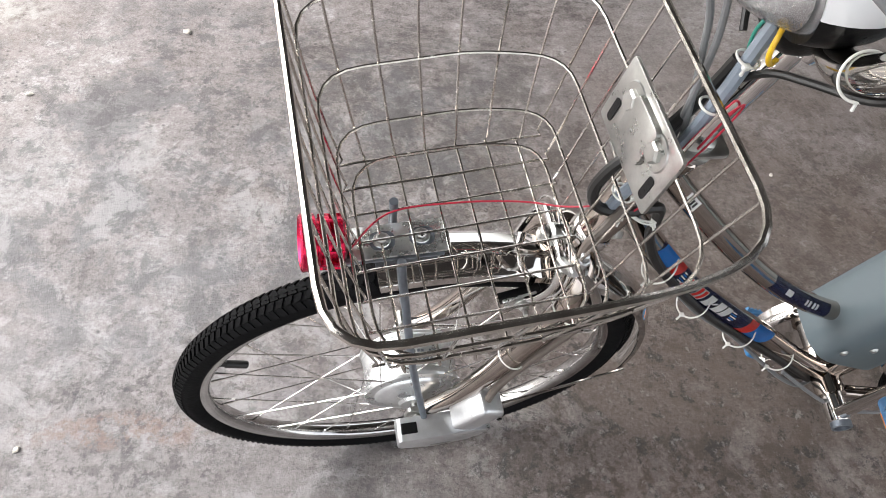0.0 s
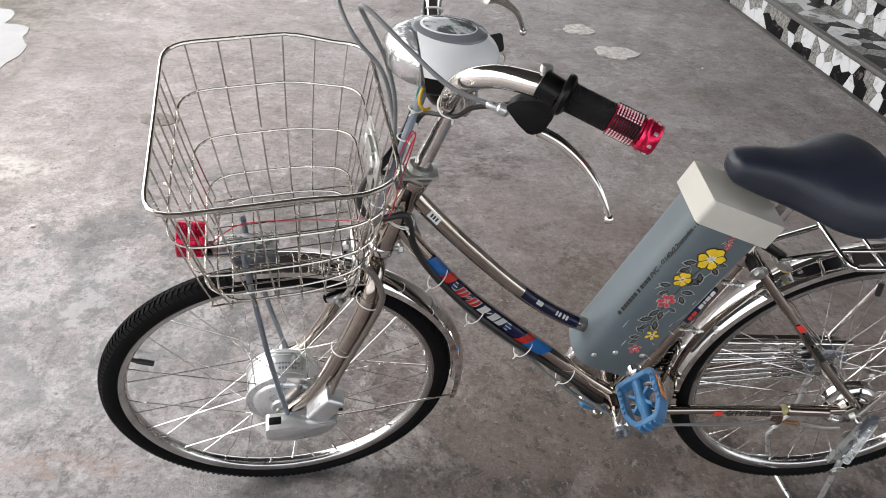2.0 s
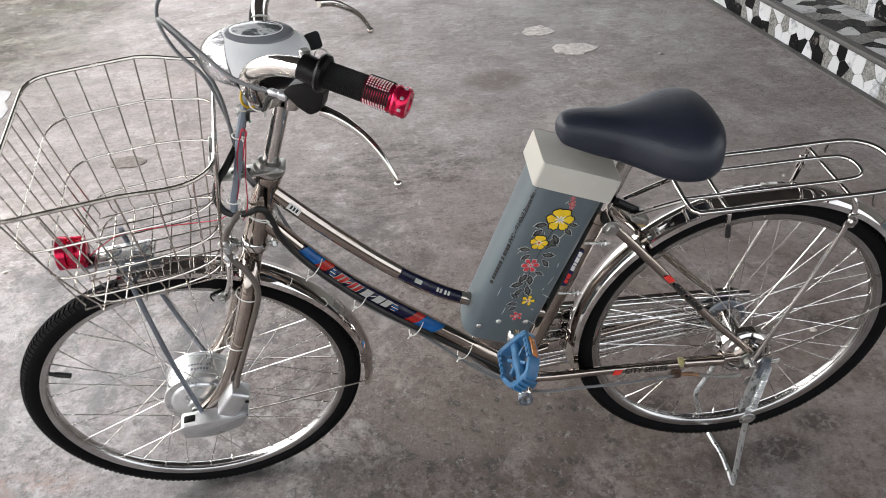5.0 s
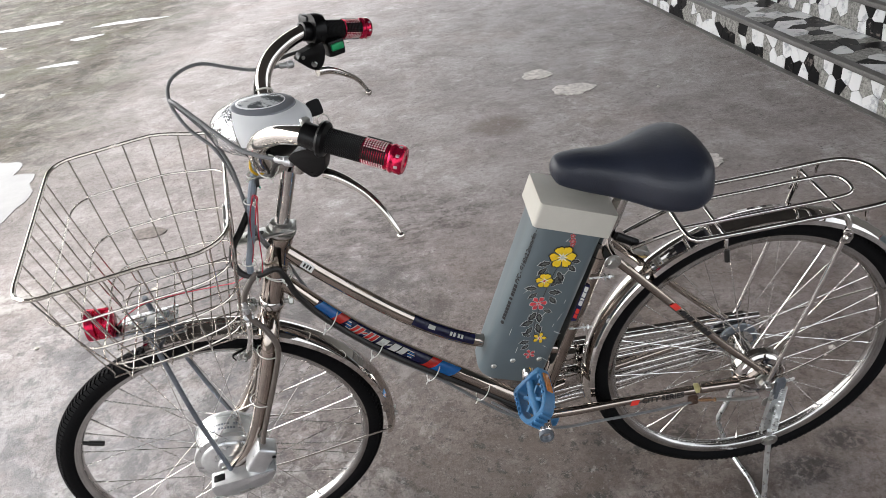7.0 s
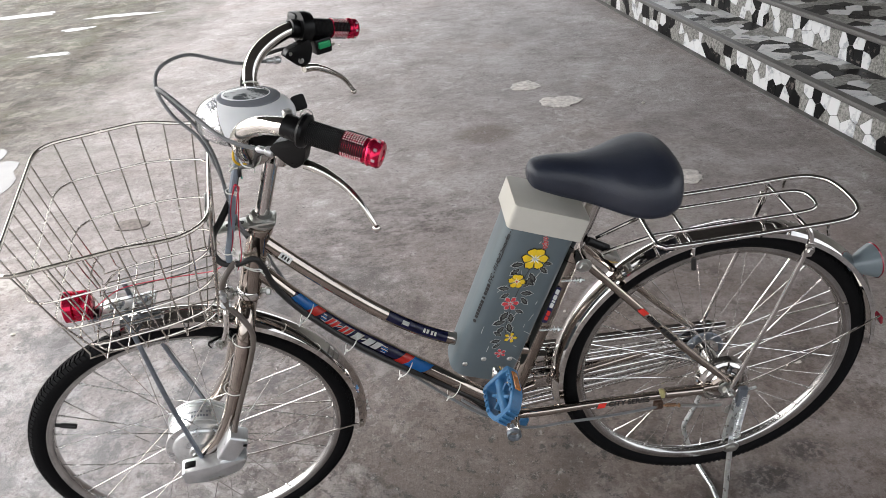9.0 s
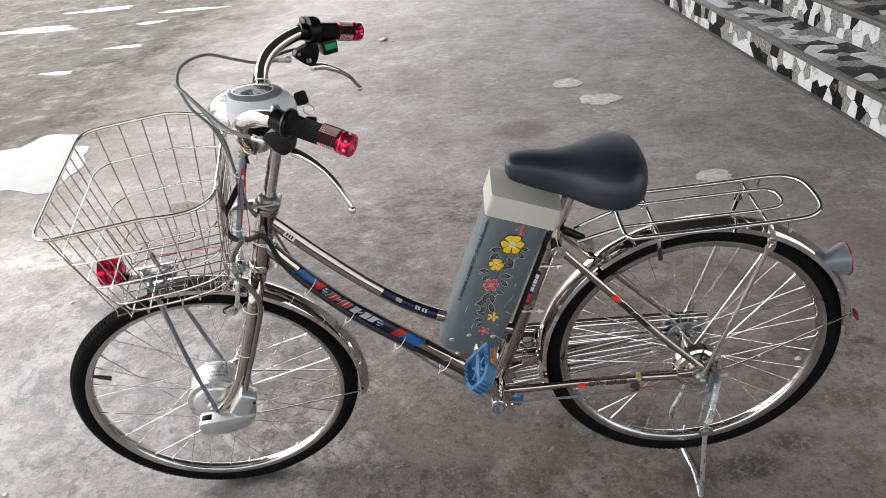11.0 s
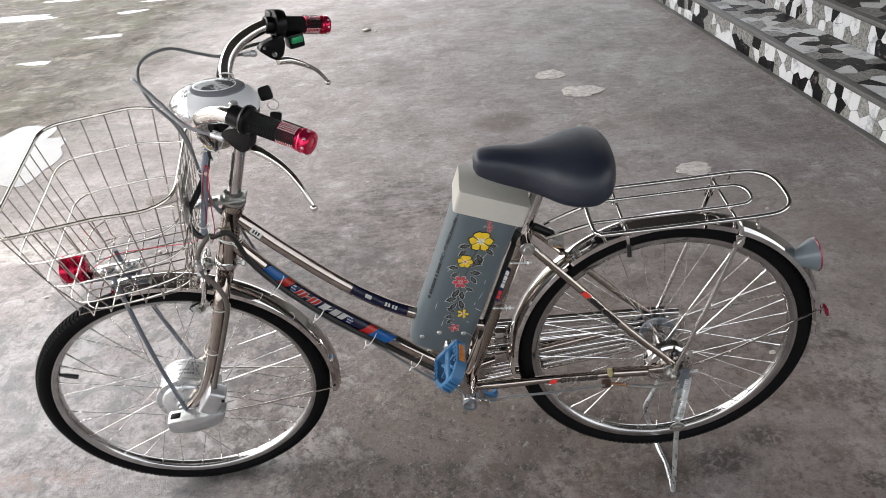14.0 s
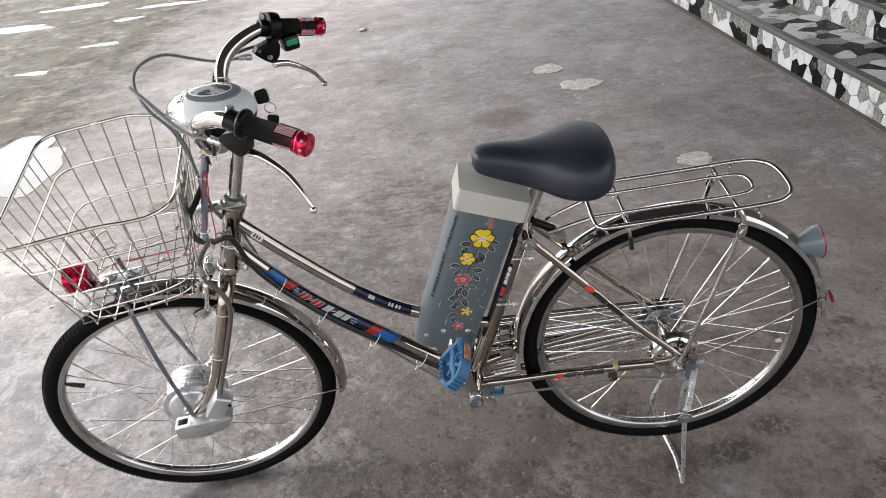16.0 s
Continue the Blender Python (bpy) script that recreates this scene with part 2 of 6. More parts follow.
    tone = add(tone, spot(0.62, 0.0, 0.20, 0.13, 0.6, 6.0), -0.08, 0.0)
    # soft paler areas on the near right and the left
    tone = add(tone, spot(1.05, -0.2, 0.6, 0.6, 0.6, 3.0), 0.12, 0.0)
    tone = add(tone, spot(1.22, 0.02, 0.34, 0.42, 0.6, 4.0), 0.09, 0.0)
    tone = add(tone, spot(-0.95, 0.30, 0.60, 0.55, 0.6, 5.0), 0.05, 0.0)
    rp = n.new("ShaderNodeValToRGB")
    stops = ((0.0, (0.045, 0.039, 0.036)), (0.26, (0.132, 0.113, 0.106)), (0.48, (0.263, 0.230, 0.223)), (0.70, (0.404, 0.367, 0.362)), (1.0, (0.640, 0.618, 0.618)))
    while len(rp.color_ramp.elements) < len(stops):
        rp.color_ramp.elements.new(0.5)
    for e, (p, c) in zip(rp.color_ramp.elements, stops):
        e.position, e.color = p, (*c, 1)
    l.new(tone, rp.inputs["Fac"])
    col = rp.outputs["Color"]
    col = mix(times(vein(2.6, 0.005, (1, 2.2, 1)), ramp(noise_node(1.7, 5), 0.48, 0.60)), col, (0.075, 0.068, 0.064), k=0.55)
    col = mix(times(vein(7.0, 0.008, (1.0, 2.0, 1), 2.0), ramp(noise_node(2.3, 5), 0.50, 0.62)), col, (0.10, 0.092, 0.088), k=0.45)
    col = mix(times(vein(3.3, 0.0035, (1.0, 1.6, 1), 1.6), ramp(noise_node(1.9, 5), 0.47, 0.58)), col, (0.46, 0.43, 0.42), k=0.45)
    col = mix(pits, col, (0.040, 0.036, 0.034), k=0.8)
    # brown tint round the bicycle, deepening the painted shade under it
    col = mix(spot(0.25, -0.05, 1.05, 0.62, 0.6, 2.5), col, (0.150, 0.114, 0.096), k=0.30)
    col = mix(ramp(noise_node(1.6, 5, 0.6), 0.52, 0.70), col, (0.29, 0.200, 0.160), k=0.28)
    # slate-coloured damp blotches, chalky flakes, brown earth and rust, each with a ragged edge
    west = spot(-0.78, 0.62, 0.85, 0.62, 0.6, 2.0)
    col = mix(times(west, ramp(noise_node(4.3, 12, 0.74, 0.4), 0.50, 0.56)), col, (0.150, 0.150, 0.162), k=0.62)
    col = mix(times(west, ramp(noise_node(14, 12, 0.78, 0.3), 0.515, 0.56)), col, (0.115, 0.110, 0.112), k=0.66)
    col = mix(times(spot(-0.72, 0.30, 0.75, 0.50, 0.6, 2.0), ramp(noise_node(9, 12, 0.76, 0.5), 0.53, 0.575)), col, (0.60, 0.585, 0.585), k=0.58)
    col = mix(times(spot(-0.33, 0.80, 0.42, 0.30, 0.6, 3.0), ramp(noise_node(11, 12, 0.76, 0.4), 0.46, 0.54)), col, (0.105, 0.095, 0.090), k=0.50)
    earth = spot(0.66, 0.50, 0.75, 0.62, 0.6, 2.0)
    col = mix(times(earth, ramp(noise_node(3.4, 10, 0.70, 0.6), 0.46, 0.58)), col, (0.170, 0.130, 0.109), k=0.42)
    col = mix(times(earth, ramp(noise_node(10, 12, 0.76, 0.4), 0.53, 0.58)), col, (0.070, 0.060, 0.054), k=0.55)
    col = mix(spot(0.85, 0.45, 1.1, 0.95, 0.5, 2.0), col, (0.285, 0.225, 0.185), k=0.26)
    under = spot(0.10, 0.02, 0.62, 0.34, 0.6, 3.0)
    col = mix(times(under, ramp(noise_node(8, 12, 0.76, 0.5), 0.54, 0.60)), col, (0.42, 0.385, 0.375), k=0.22)
    col = mix(times(under, ramp(noise_node(21, 12, 0.80, 0.2), 0.54, 0.575)), col, (0.050, 0.047, 0.046), k=0.75)
    col = mix(times(spot(-0.86, 0.01, 0.16, 0.035, 0.6, 14.0), ramp(noise_node(30, 9, 0.7), 0.46, 0.54)), col, (0.33, 0.175, 0.115), k=0.55)
    near = spot(0.0, 0.1, 2.4, 1.25, 0.6, 2.0)
    col = mix(times(near, ramp(noise_node(33, 12, 0.80, 0.2), 0.555, 0.60)), col, (0.085, 0.078, 0.075), k=0.42)
    col = mix(times(near, ramp(noise_node(41, 12, 0.80, 0.3), 0.57, 0.615)), col, (0.58, 0.56, 0.55), k=0.36)
    col = mix(times(spot(0.398, 2.035, 0.150, 0.128, 0.30, 14.0), ramp(noise_node(24, 10, 0.76), 0.36, 0.44)), col, (0.150, 0.104, 0.082), k=0.80)
    flake = times(spot(0.66, 1.56, 0.17, 0.13, 0.45, 8.0), ramp(noise_node(20, 10, 0.74, 0.3), 0.40, 0.50))
    col = mix(flake, col, (0.62, 0.56, 0.52), k=0.62)
    col = mix(times(spot(-1.46, 1.10, 0.24, 0.08, 0.6, 7.0), ramp(noise_node(26, 9, 0.72), 0.42, 0.54)), col, (0.66, 0.64, 0.61), k=0.65)
    for x, y, rx, ry in ((1.0, 0.333, 0.040, 0.030), (1.175, 0.361, 0.034, 0.018), (0.857, 0.02, 0.060, 0.035), (0.741, -0.042, 0.075, 0.045), (0.521, 0.102, 0.055, 0.035), (1.027, -0.119, 0.040, 0.025)):
        col = mix(times(spot(x, y, rx, ry, 0.5, 30.0), ramp(noise_node(48, 9, 0.74), 0.44, 0.52)), col, (0.045, 0.042, 0.038), k=0.72)
    # scattered dark specks and small chips
    chip = n.new("ShaderNodeTexVoronoi")
    chip.inputs["Scale"].default_value, chip.inputs["Randomness"].default_value = 11, 1.0
    l.new(co.outputs["Object"], chip.inputs["Vector"])
    chips = times(ramp(add(0.0, add(chip.outputs["Distance"], noise_node(60, 6, 0.7), 0.10), 1.0, 0.0), 0.035, 0.055, (1, 1, 1), (0, 0, 0)), ramp(noise_node(4.0, 5), 0.50, 0.53))
    col = mix(chips, col, (0.058, 0.050, 0.045), k=0.75)
    flecks = n.new("ShaderNodeTexVoronoi")
    flecks.inputs["Scale"].default_value, flecks.inputs["Randomness"].default_value = 17, 1.0
    l.new(co.outputs["Object"], flecks.inputs["Vector"])
    col = mix(times(ramp(flecks.outputs["Distance"], 0.04, 0.07, (1, 1, 1), (0, 0, 0)), ramp(noise_node(5.3, 5), 0.52, 0.55)), col, (0.58, 0.56, 0.54), k=0.55)
    # beyond the edge of the roof the floor is wet and mossy
    sp = n.new("ShaderNodeSeparateXYZ")
    l.new(co.outputs["Object"], sp.inputs[0])
    edge = add(sp.outputs["X"], noise_node(1.6, 10, 0.72), 1.1)
    wet = n.new("ShaderNodeMapRange")
    wet.inputs["From Min"].default_value, wet.inputs["From Max"].default_value = -2.15, -1.35
    wet.inputs["To Min"].default_value, wet.inputs["To Max"].default_value = 1.0, 0.0
    l.new(edge, wet.inputs["Value"])
    deep = n.new("ShaderNodeMapRange")
    deep.inputs["From Min"].default_value, deep.inputs["From Max"].default_value = 0.9, 2.2
    l.new(add(sp.outputs["Y"], noise_node(1.9, 8, 0.65), 0.8), deep.inputs["Value"])
    moss = times(wet.outputs[0], deep.outputs[0])
    col = mix(spot(-1.0, -0.1, 0.75, 0.9, 0.6, 2.0), col, (0.27, 0.28, 0.30), k=0.32)
    col = mix(moss, col, (0.088, 0.075, 0.054), k=0.88)
    col = mix(times(moss, ramp(noise_node(8, 12, 0.78, 0.4), 0.49, 0.56)), col, (0.032, 0.029, 0.020), k=0.72)
    col = mix(times(moss, ramp(noise_node(2.2, 8, 0.65), 0.50, 0.60)), col, (0.088, 0.092, 0.046), k=0.55)
    col = mix(times(moss, ramp(noise_node(5.1, 12, 0.78), 0.52, 0.59)), col, (0.36, 0.33, 0.29), k=0.55)
    col = mix(1.0, col, (0.595, 0.588, 0.583), "MULTIPLY")
    gloss = n.new("ShaderNodeMapRange")
    gloss.inputs["To Min"].default_value, gloss.inputs["To Max"].default_value = 0.28, 0.06
    l.new(moss, gloss.inputs["Value"])
    l.new(gloss.outputs[0], b.inputs["Specular IOR Level"])
    l.new(col, b.inputs["Base Color"])
    rr = n.new("ShaderNodeMapRange")
    rr.inputs["From Min"].default_value, rr.inputs["From Max"].default_value = 0.3, 0.7
    rr.inputs["To Min"].default_value, rr.inputs["To Max"].default_value = 0.36, 0.66
    l.new(noise_node(2.4, 8, 0.7), rr.inputs["Value"])
    l.new(rr.outputs[0], b.inputs["Roughness"])
    h = n.new("ShaderNodeMath")
    h.operation = "ADD"
    l.new(noise_node(28, 10, 0.7), h.inputs[0])
    l.new(noise_node(190, 5, 0.7), h.inputs[1])
    bp = n.new("ShaderNodeBump")
    bp.inputs["Strength"].default_value, bp.inputs["Distance"].default_value = 0.55, 0.005
    l.new(h.outputs[0], bp.inputs["Height"])
    l.new(bp.outputs["Normal"], b.inputs["Normal"])
    return mat


CONCRETE = concrete()
PATCH = material("pale_cement_patch", (0.50, 0.465, 0.44), 0.7, spread=0.5, scale=42, bump=0.5, bump_scale=90)
DARKPATCH = material("dark_cement_patch", (0.175, 0.155, 0.145), 0.9, spread=0.4, scale=40, bump=0.6, bump_scale=80, spec=0.1)
WATER = material("puddle_water", (0.16, 0.155, 0.15), 0.05, spec=0.22, spread=0.2, scale=3)
PLASTER = material("grey_plaster", (0.20, 0.195, 0.185), 0.8, spread=0.1, scale=3, bump=0.3, bump_scale=40)
CEILING = material("grey_roof_sheet", (0.065, 0.064, 0.062), 0.7, spread=0.3, scale=2, bump=0.2, bump_scale=20)
GROUT = material("grey_grout", (0.095, 0.091, 0.086), 0.8, spread=0.2, scale=30, bump=0.3, bump_scale=120)
NOSING = material("grey_granite_nosing", (0.088, 0.084, 0.08), 0.5, spread=0.3, scale=160, bump=0.1, bump_scale=300)
MARBLE = material("white_marble", (0.54, 0.545, 0.55), 0.2, spread=0.0, scale=16, second=(0.30, 0.31, 0.325), spec=0.3, edge=(0.36, 0.46))
BLACKSTONE = material("black_veined_stone", (0.115, 0.10, 0.093), 0.4, scale=26, second=(0.003, 0.003, 0.0035), spec=0.12, edge=(0.585, 0.64))
GREYSTONE = material("grey_granite", (0.26, 0.255, 0.24), 0.4, scale=75, second=(0.094, 0.094, 0.086), spec=0.3, bump=0.1, edge=(0.40, 0.60))
DEBRIS = material("debris", (0.5, 0.47, 0.42), 0.7, spread=0.3, scale=60)


# ---------------------------------------------------------------- mesh helpers
def part(name, bm, mat, parent=None, label="", m=None, smooth=True):
    """Links a bmesh as one mesh object under a thing or a part."""
    if m is not None:
        bm.transform(m)
    bmesh.ops.recalc_face_normals(bm, faces=bm.faces[:])
    me = bpy.data.meshes.new(name)
    bm.to_mesh(me)
    bm.free()
    me.materials.append(mat)
    if smooth:
        me.shade_smooth()
        me.set_sharp_from_angle(angle=radians(38))
    ob = new(name, me)
    if parent is not None:
        ob.parent = parent
    if label:
        tagged(ob, label)
    return ob


def join(*bms):
    out = bmesh.new()
    for b in bms:
        me = bpy.data.meshes.new("tmp")
        b.to_mesh(me)
        b.free()
        out.from_mesh(me)
        bpy.data.meshes.remove(me)
    return out


def smooth_path(pts, per=6, closed=False):
    """Catmull-Rom through the points."""
    p = [Vector(q) for q in pts]
    k = len(p)
    if k < 3:
        return p
    out = []
    for i in range(k if closed else k - 1):
        if closed:
            a, b, c, d = p[i - 1], p[i], p[(i + 1) % k], p[(i + 2) % k]
        else:
            a, b, c, d = p[max(i - 1, 0)], p[i], p[i + 1], p[min(i + 2, k - 1)]
        for j in range(per):
            t = j / per
            out.append(0.5 * ((2 * b) + (c - a) * t + (2 * a - 5 * b + 4 * c - d) * t * t + (3 * b - a - 3 * c + d) * t ** 3))
    if not closed:
        out.append(p[-1])
    return out


def tube(pts, r, seg=10, per=6, closed=False, smooth=True, cap=True):
    """A round tube along a path; r is one radius or one for each given point."""
    path = smooth_path(pts, per, closed) if smooth else [Vector(q) for q in pts]
    n = len(path)
    if isinstance(r, (int, float)):
        rad = [r] * n
    else:
        rad = [float(np.interp(i * (len(r) - 1) / (n - 1), range(len(r)), r)) for i in range(n)]
    bm = bmesh.new()
    tang = []
    for i in range(n):
        a = path[i - 1] if (closed or i > 0) else path[i]
        b = path[(i + 1) % n] if (closed or i < n - 1) else path[i]
        tang.append((b - a).normalized())
    up = Vector((0, 0, 1)) if abs(tang[0].z) < 0.9 else Vector((0, 1, 0))
    u = tang[0].cross(up).normalized()
    rings = []
    for i in range(n):
        if i:
            u = u - tang[i] * u.dot(tang[i])
            u.normalize()
        v = tang[i].cross(u)
        rings.append([bm.verts.new(path[i] + rad[i] * (math.cos(2 * math.pi * k / seg) * u + math.sin(2 * math.pi * k / seg) * v)) for k in range(seg)])
    off = 0
    if closed:
        d = [(rings[0][k].co - rings[-1][0].co).length for k in range(seg)]
        off = d.index(min(d))
    for i in range(n if closed else n - 1):
        a, b = rings[i], rings[(i + 1) % n]
        o = off if (closed and i == n - 1) else 0
        for k in range(seg):
            bm.faces.new((a[k], a[(k + 1) % seg], b[(k + 1 + o) % seg], b[(k + o) % seg]))
    if cap and not closed:
        bm.faces.new(rings[0][::-1])
        bm.faces.new(rings[-1])
    return bm


def lathe(profile, seg=28, m=None):
    """Turns a profile of (radius, height) round z."""
    bm = bmesh.new()
    rings = []
    for r, h in profile:
        if r < 1e-5:
            rings.append([bm.verts.new((0, 0, h))])
        else:
            rings.append([bm.verts.new((r * math.cos(2 * math.pi * k / seg), r * math.sin(2 * math.pi * k / seg), h)) for k in range(seg)])
    for a, b in zip(rings, rings[1:]):
        for k in range(seg):
            f = [a[k % len(a)], a[(k + 1) % len(a)], b[(k + 1) % len(b)], b[k % len(b)]]
            f = list(dict.fromkeys(f))
            if len(f) > 2:
                bm.faces.new(f)
    if m is not None:
        bm.transform(m)
    return bm


def along(a, b):
    """Pose with its z from a towards b."""
    a, b = Vector(a), Vector(b)
    return Matrix.Translation(a) @ (b - a).to_track_quat("Z", "Y").to_matrix().to_4x4()


def rod(a, b, r, seg=10):
    d = (Vector(b) - Vector(a)).length
    e = min(r * 0.25, d * 0.2)
    return lathe([(0, 0), (r - e, 0), (r, e), (r, d - e), (r - e, d), (0, d)], seg, along(a, b))


def block(size, m=None, bevel=0.0, seg=2):
    bm = bmesh.new()
    bmesh.ops.create_cube(bm, size=1)
    bm.transform(Matrix.Diagonal((*size, 1)))
    if bevel:
        bmesh.ops.bevel(bm, geom=bm.edges[:], offset=bevel, segments=seg, profile=0.5, affect="EDGES")
    if m is not None:
        bm.transform(m)
    return bm


def slab(outline, thick, m=None, bevel=0.0):
    """A plate: a flat outline in xy, thick along z from 0."""
    bm = bmesh.new()
    lo = [bm.verts.new((x, y, 0)) for x, y in outline]
    hi = [bm.verts.new((x, y, thick)) for x, y in outline]
    k = len(lo)
    bm.faces.new(lo[::-1])
    top = bm.faces.new(hi)
    for i in range(k):
        bm.faces.new((lo[i], lo[(i + 1) % k], hi[(i + 1) % k], hi[i]))
    if bevel:
        bmesh.ops.bevel(bm, geom=list(top.edges), offset=bevel, segments=2, profile=0.5, affect="EDGES")
    if m is not None:
        bm.transform(m)
    return bm


def rounded(pts, r, seg=5):
    """A polygon with its corners rounded."""
    out = []
    k = len(pts)
    for i in range(k):
        p, a, b = Vector(pts[i]), Vector(pts[i - 1]), Vector(pts[(i + 1) % k])
        rr = min(r, (a - p).length * 0.45, (b - p).length * 0.45)
        s, e = p + (a - p).normalized() * rr, p + (b - p).normalized() * rr
        for j in range(seg + 1):
            t = j / seg
            out.append(tuple((1 - t) ** 2 * s + 2 * t * (1 - t) * p + t * t * e))
    return out


def ring_sweep(centre, radius, profile, a0=0.0, a1=360.0, n=96):
    """Sweeps a closed profile of (side, outward) round an axle along y; angles from the rear over the top."""
    closed = abs(a1 - a0) >= 360
    bm = bmesh.new()
    rings = []
    for i in range(n if closed else n + 1):
        a = radians(a0 + (a1 - a0) * i / n)
        d = Vector((math.cos(a), 0, math.sin(a)))
        rings.append([bm.verts.new(Vector(centre) + d * (radius + o) + Vector((0, s, 0))) for s, o in profile])
    k = len(profile)
    for i in range(n):
        p, q = rings[i], rings[(i + 1) % len(rings)]
        for j in range(k):
            bm.faces.new((p[j], p[(j + 1) % k], q[(j + 1) % k], q[j]))
    if not closed:
        bm.faces.new(rings[0])
        bm.faces.new(rings[-1][::-1])
    return bm


def ellipsoid(c, r, m=None, u=24, v=14, lo=-90, hi=90, power=1.0):
    """An ellipsoid between two latitudes, closed flat where it is cut; power under 1 squares it."""
    bm = bmesh.new()
    rings = []
    for j in range(v + 1):
        la = radians(lo + (hi - lo) * j / v)
        cz, sz = math.cos(la), math.sin(la)
        cz = abs(cz) ** power
        sz = math.copysign(abs(sz) ** power, sz)
        if cz < 1e-3:
            rings.append([bm.verts.new((0, 0, r[2] * sz))])
        else:
            rings.append([bm.verts.new((r[0] * cz * math.cos(2 * math.pi * k / u), r[1] * cz * math.sin(2 * math.pi * k / u), r[2] * sz)) for k in range(u)])
    for a, b in zip(rings, rings[1:]):
        for k in range(u):
            f = list(dict.fromkeys([a[k % len(a)], a[(k + 1) % len(a)], b[(k + 1) % len(b)], b[k % len(b)]]))
            if len(f) > 2:
                bm.faces.new(f)
    for ring in (rings[0], rings[-1]):
        if len(ring) > 1:
            bm.faces.new(ring)
    if m is not None:
        bm.transform(m)
    bm.transform(Matrix.Translation(c))
    return bm


def bolt(at, towards, r=0.006, h=0.004, washer=True):
    """A hexagon bolt head on a washer."""
    prof = [(0, h), (r * 0.8, h), (r, h * 0.75), (r, 0.0005), (0, 0.0005)]
    b = lathe(prof, 6, along(at, towards))
    if washer:
        b = join(b, lathe([(0, 0.0012), (r * 1.6, 0.0012), (r * 1.7, 0), (0, 0)], 16, along(at, towards)))
    return b


def lettering(text, size, m, mat, parent, name="lettering", depth=0.0002):
    cu = bpy.data.curves.new("lettering", "FONT")
    cu.body, cu.size, cu.extrude, cu.align_x, cu.align_y = text, size, depth, "LEFT", "CENTER"
    cu.offset, cu.shear = size * 0.028, 0.2
    tmp = new("tmp", cu)
    me = bpy.data.meshes.new_from_object(tmp.evaluated_get(bpy.context.evaluated_depsgraph_get()))
    bpy.data.objects.remove(tmp)
    bm = bmesh.new()
    bm.from_mesh(me)
    bpy.data.meshes.remove(me)
    return part(name, bm, mat, parent, m=m, smooth=False)
# ---------------------------------------------------------------- the place
def irregular(rx, ry, seed, n=40, rough=0.22):
    rnd = random.Random(seed)
    ph = [rnd.uniform(0, 6.28) for _ in range(6)]
    pts = []
    for i in range(n):
        a = 2 * math.pi * i / n
        k = 1 + rough * (0.5 * math.sin(2 * a + ph[0]) + 0.4 * math.sin(3 * a + ph[1]) + 0.3 * math.sin(5 * a + ph[2]) + 0.25 * math.sin(9 * a + ph[3])) + rnd.uniform(-0.25, 0.25) * min(rough, 0.13)
        pts.append((rx * k * math.cos(a), ry * k * math.sin(a)))
    return pts


def wall_block(name, lo, hi, mat, turn=0.0, about=(0, 0, 0)):
    size = [b - a for a, b in zip(lo, hi)]
    mid = [(a + b) / 2 for a, b in zip(lo, hi)]
    bm = block(size, Matrix.Translation(mid))
    if turn:
        bm.transform(Matrix.Translation(about) @ Matrix.Rotation(radians(turn), 4, "Z") @ Matrix.Translation(-Vector(about)))
    return tagged(part(name, bm, mat, smooth=False), kind="structure")


gb = bmesh.new()
bmesh.ops.create_grid(gb, x_segments=4, y_segments=4, size=60)
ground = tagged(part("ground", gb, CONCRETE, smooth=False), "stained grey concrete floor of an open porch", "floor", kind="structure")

# unseen porch, sized to shape the light: roof, house wall beyond steps, open sides
wall_block("ceiling", (-2.8, -3.4, 3.0), (3.7, 6.5, 3.12), CEILING)
wall_block("wall_east", (3.5, 0.4, 0.0), (3.7, 6.5, 3.0), PLASTER)
# low wall and beam added out of view, to band the chrome's reflections
wall_block("added_wall_south", (-2.8, -3.4, 0.0), (3.5, -3.2, 0.75), PLASTER)
wall_block("added_beam_south", (-2.8, -3.4, 2.85), (3.5, -3.2, 3.0), PLASTER)

# thin cement patches trowelled on the floor
PATCHES = [("pale cement patch on the concrete floor", (0.694, 2.655), (0.070, 0.082), PATCH, 3),
           ("pale flaking cement patch on the concrete floor", (0.820, 2.365), (0.095, 0.085), PATCH, 4),
           ("small white cement patch on the concrete floor", (1.100, 1.400), (0.072, 0.054), PATCH, 6),
           ("rough grey drain cover set in the concrete floor", (-1.056, 1.472), (0.066, 0.047), DARKPATCH, 9)]
for label, (x, y), (rx, ry), mat, seed in PATCHES:
    tagged(part("cement_patch", slab(irregular(rx, ry, seed, 60, 0.20 if mat is PATCH else 0.10), 0.003, Matrix.Translation((x, y, 0)), 0.0008), mat), label, "floor patch")

for (x, y), (rx, ry), seed in [((-2.06, 2.10), (0.30, 0.36), 11), ((-3.66, 5.30), (0.34, 0.13), 12), ((-2.49, 4.38), (0.13, 0.06), 13),
                               ((-3.38, 5.98), (0.30, 0.10), 14), ((-2.59, 5.19), (0.13, 0.06), 15), ((-2.35, 5.60), (0.28, 0.07), 16), ((-2.74, 3.77), (0.12, 0.05), 17)]:
    tagged(part("puddle", slab(irregular(rx, ry, seed, 60, 0.3), 0.002, Matrix.Translation((x, y, 0)), 0.0), WATER, smooth=False),
           "shallow rain puddle lying on the concrete floor", "puddle", group="rain puddles")

# two tiled steps up to the house, clad in irregular black, white and grey stones
STEP_AT, STEP_TURN = Vector((1.878, 1.5, 0)), 5.6
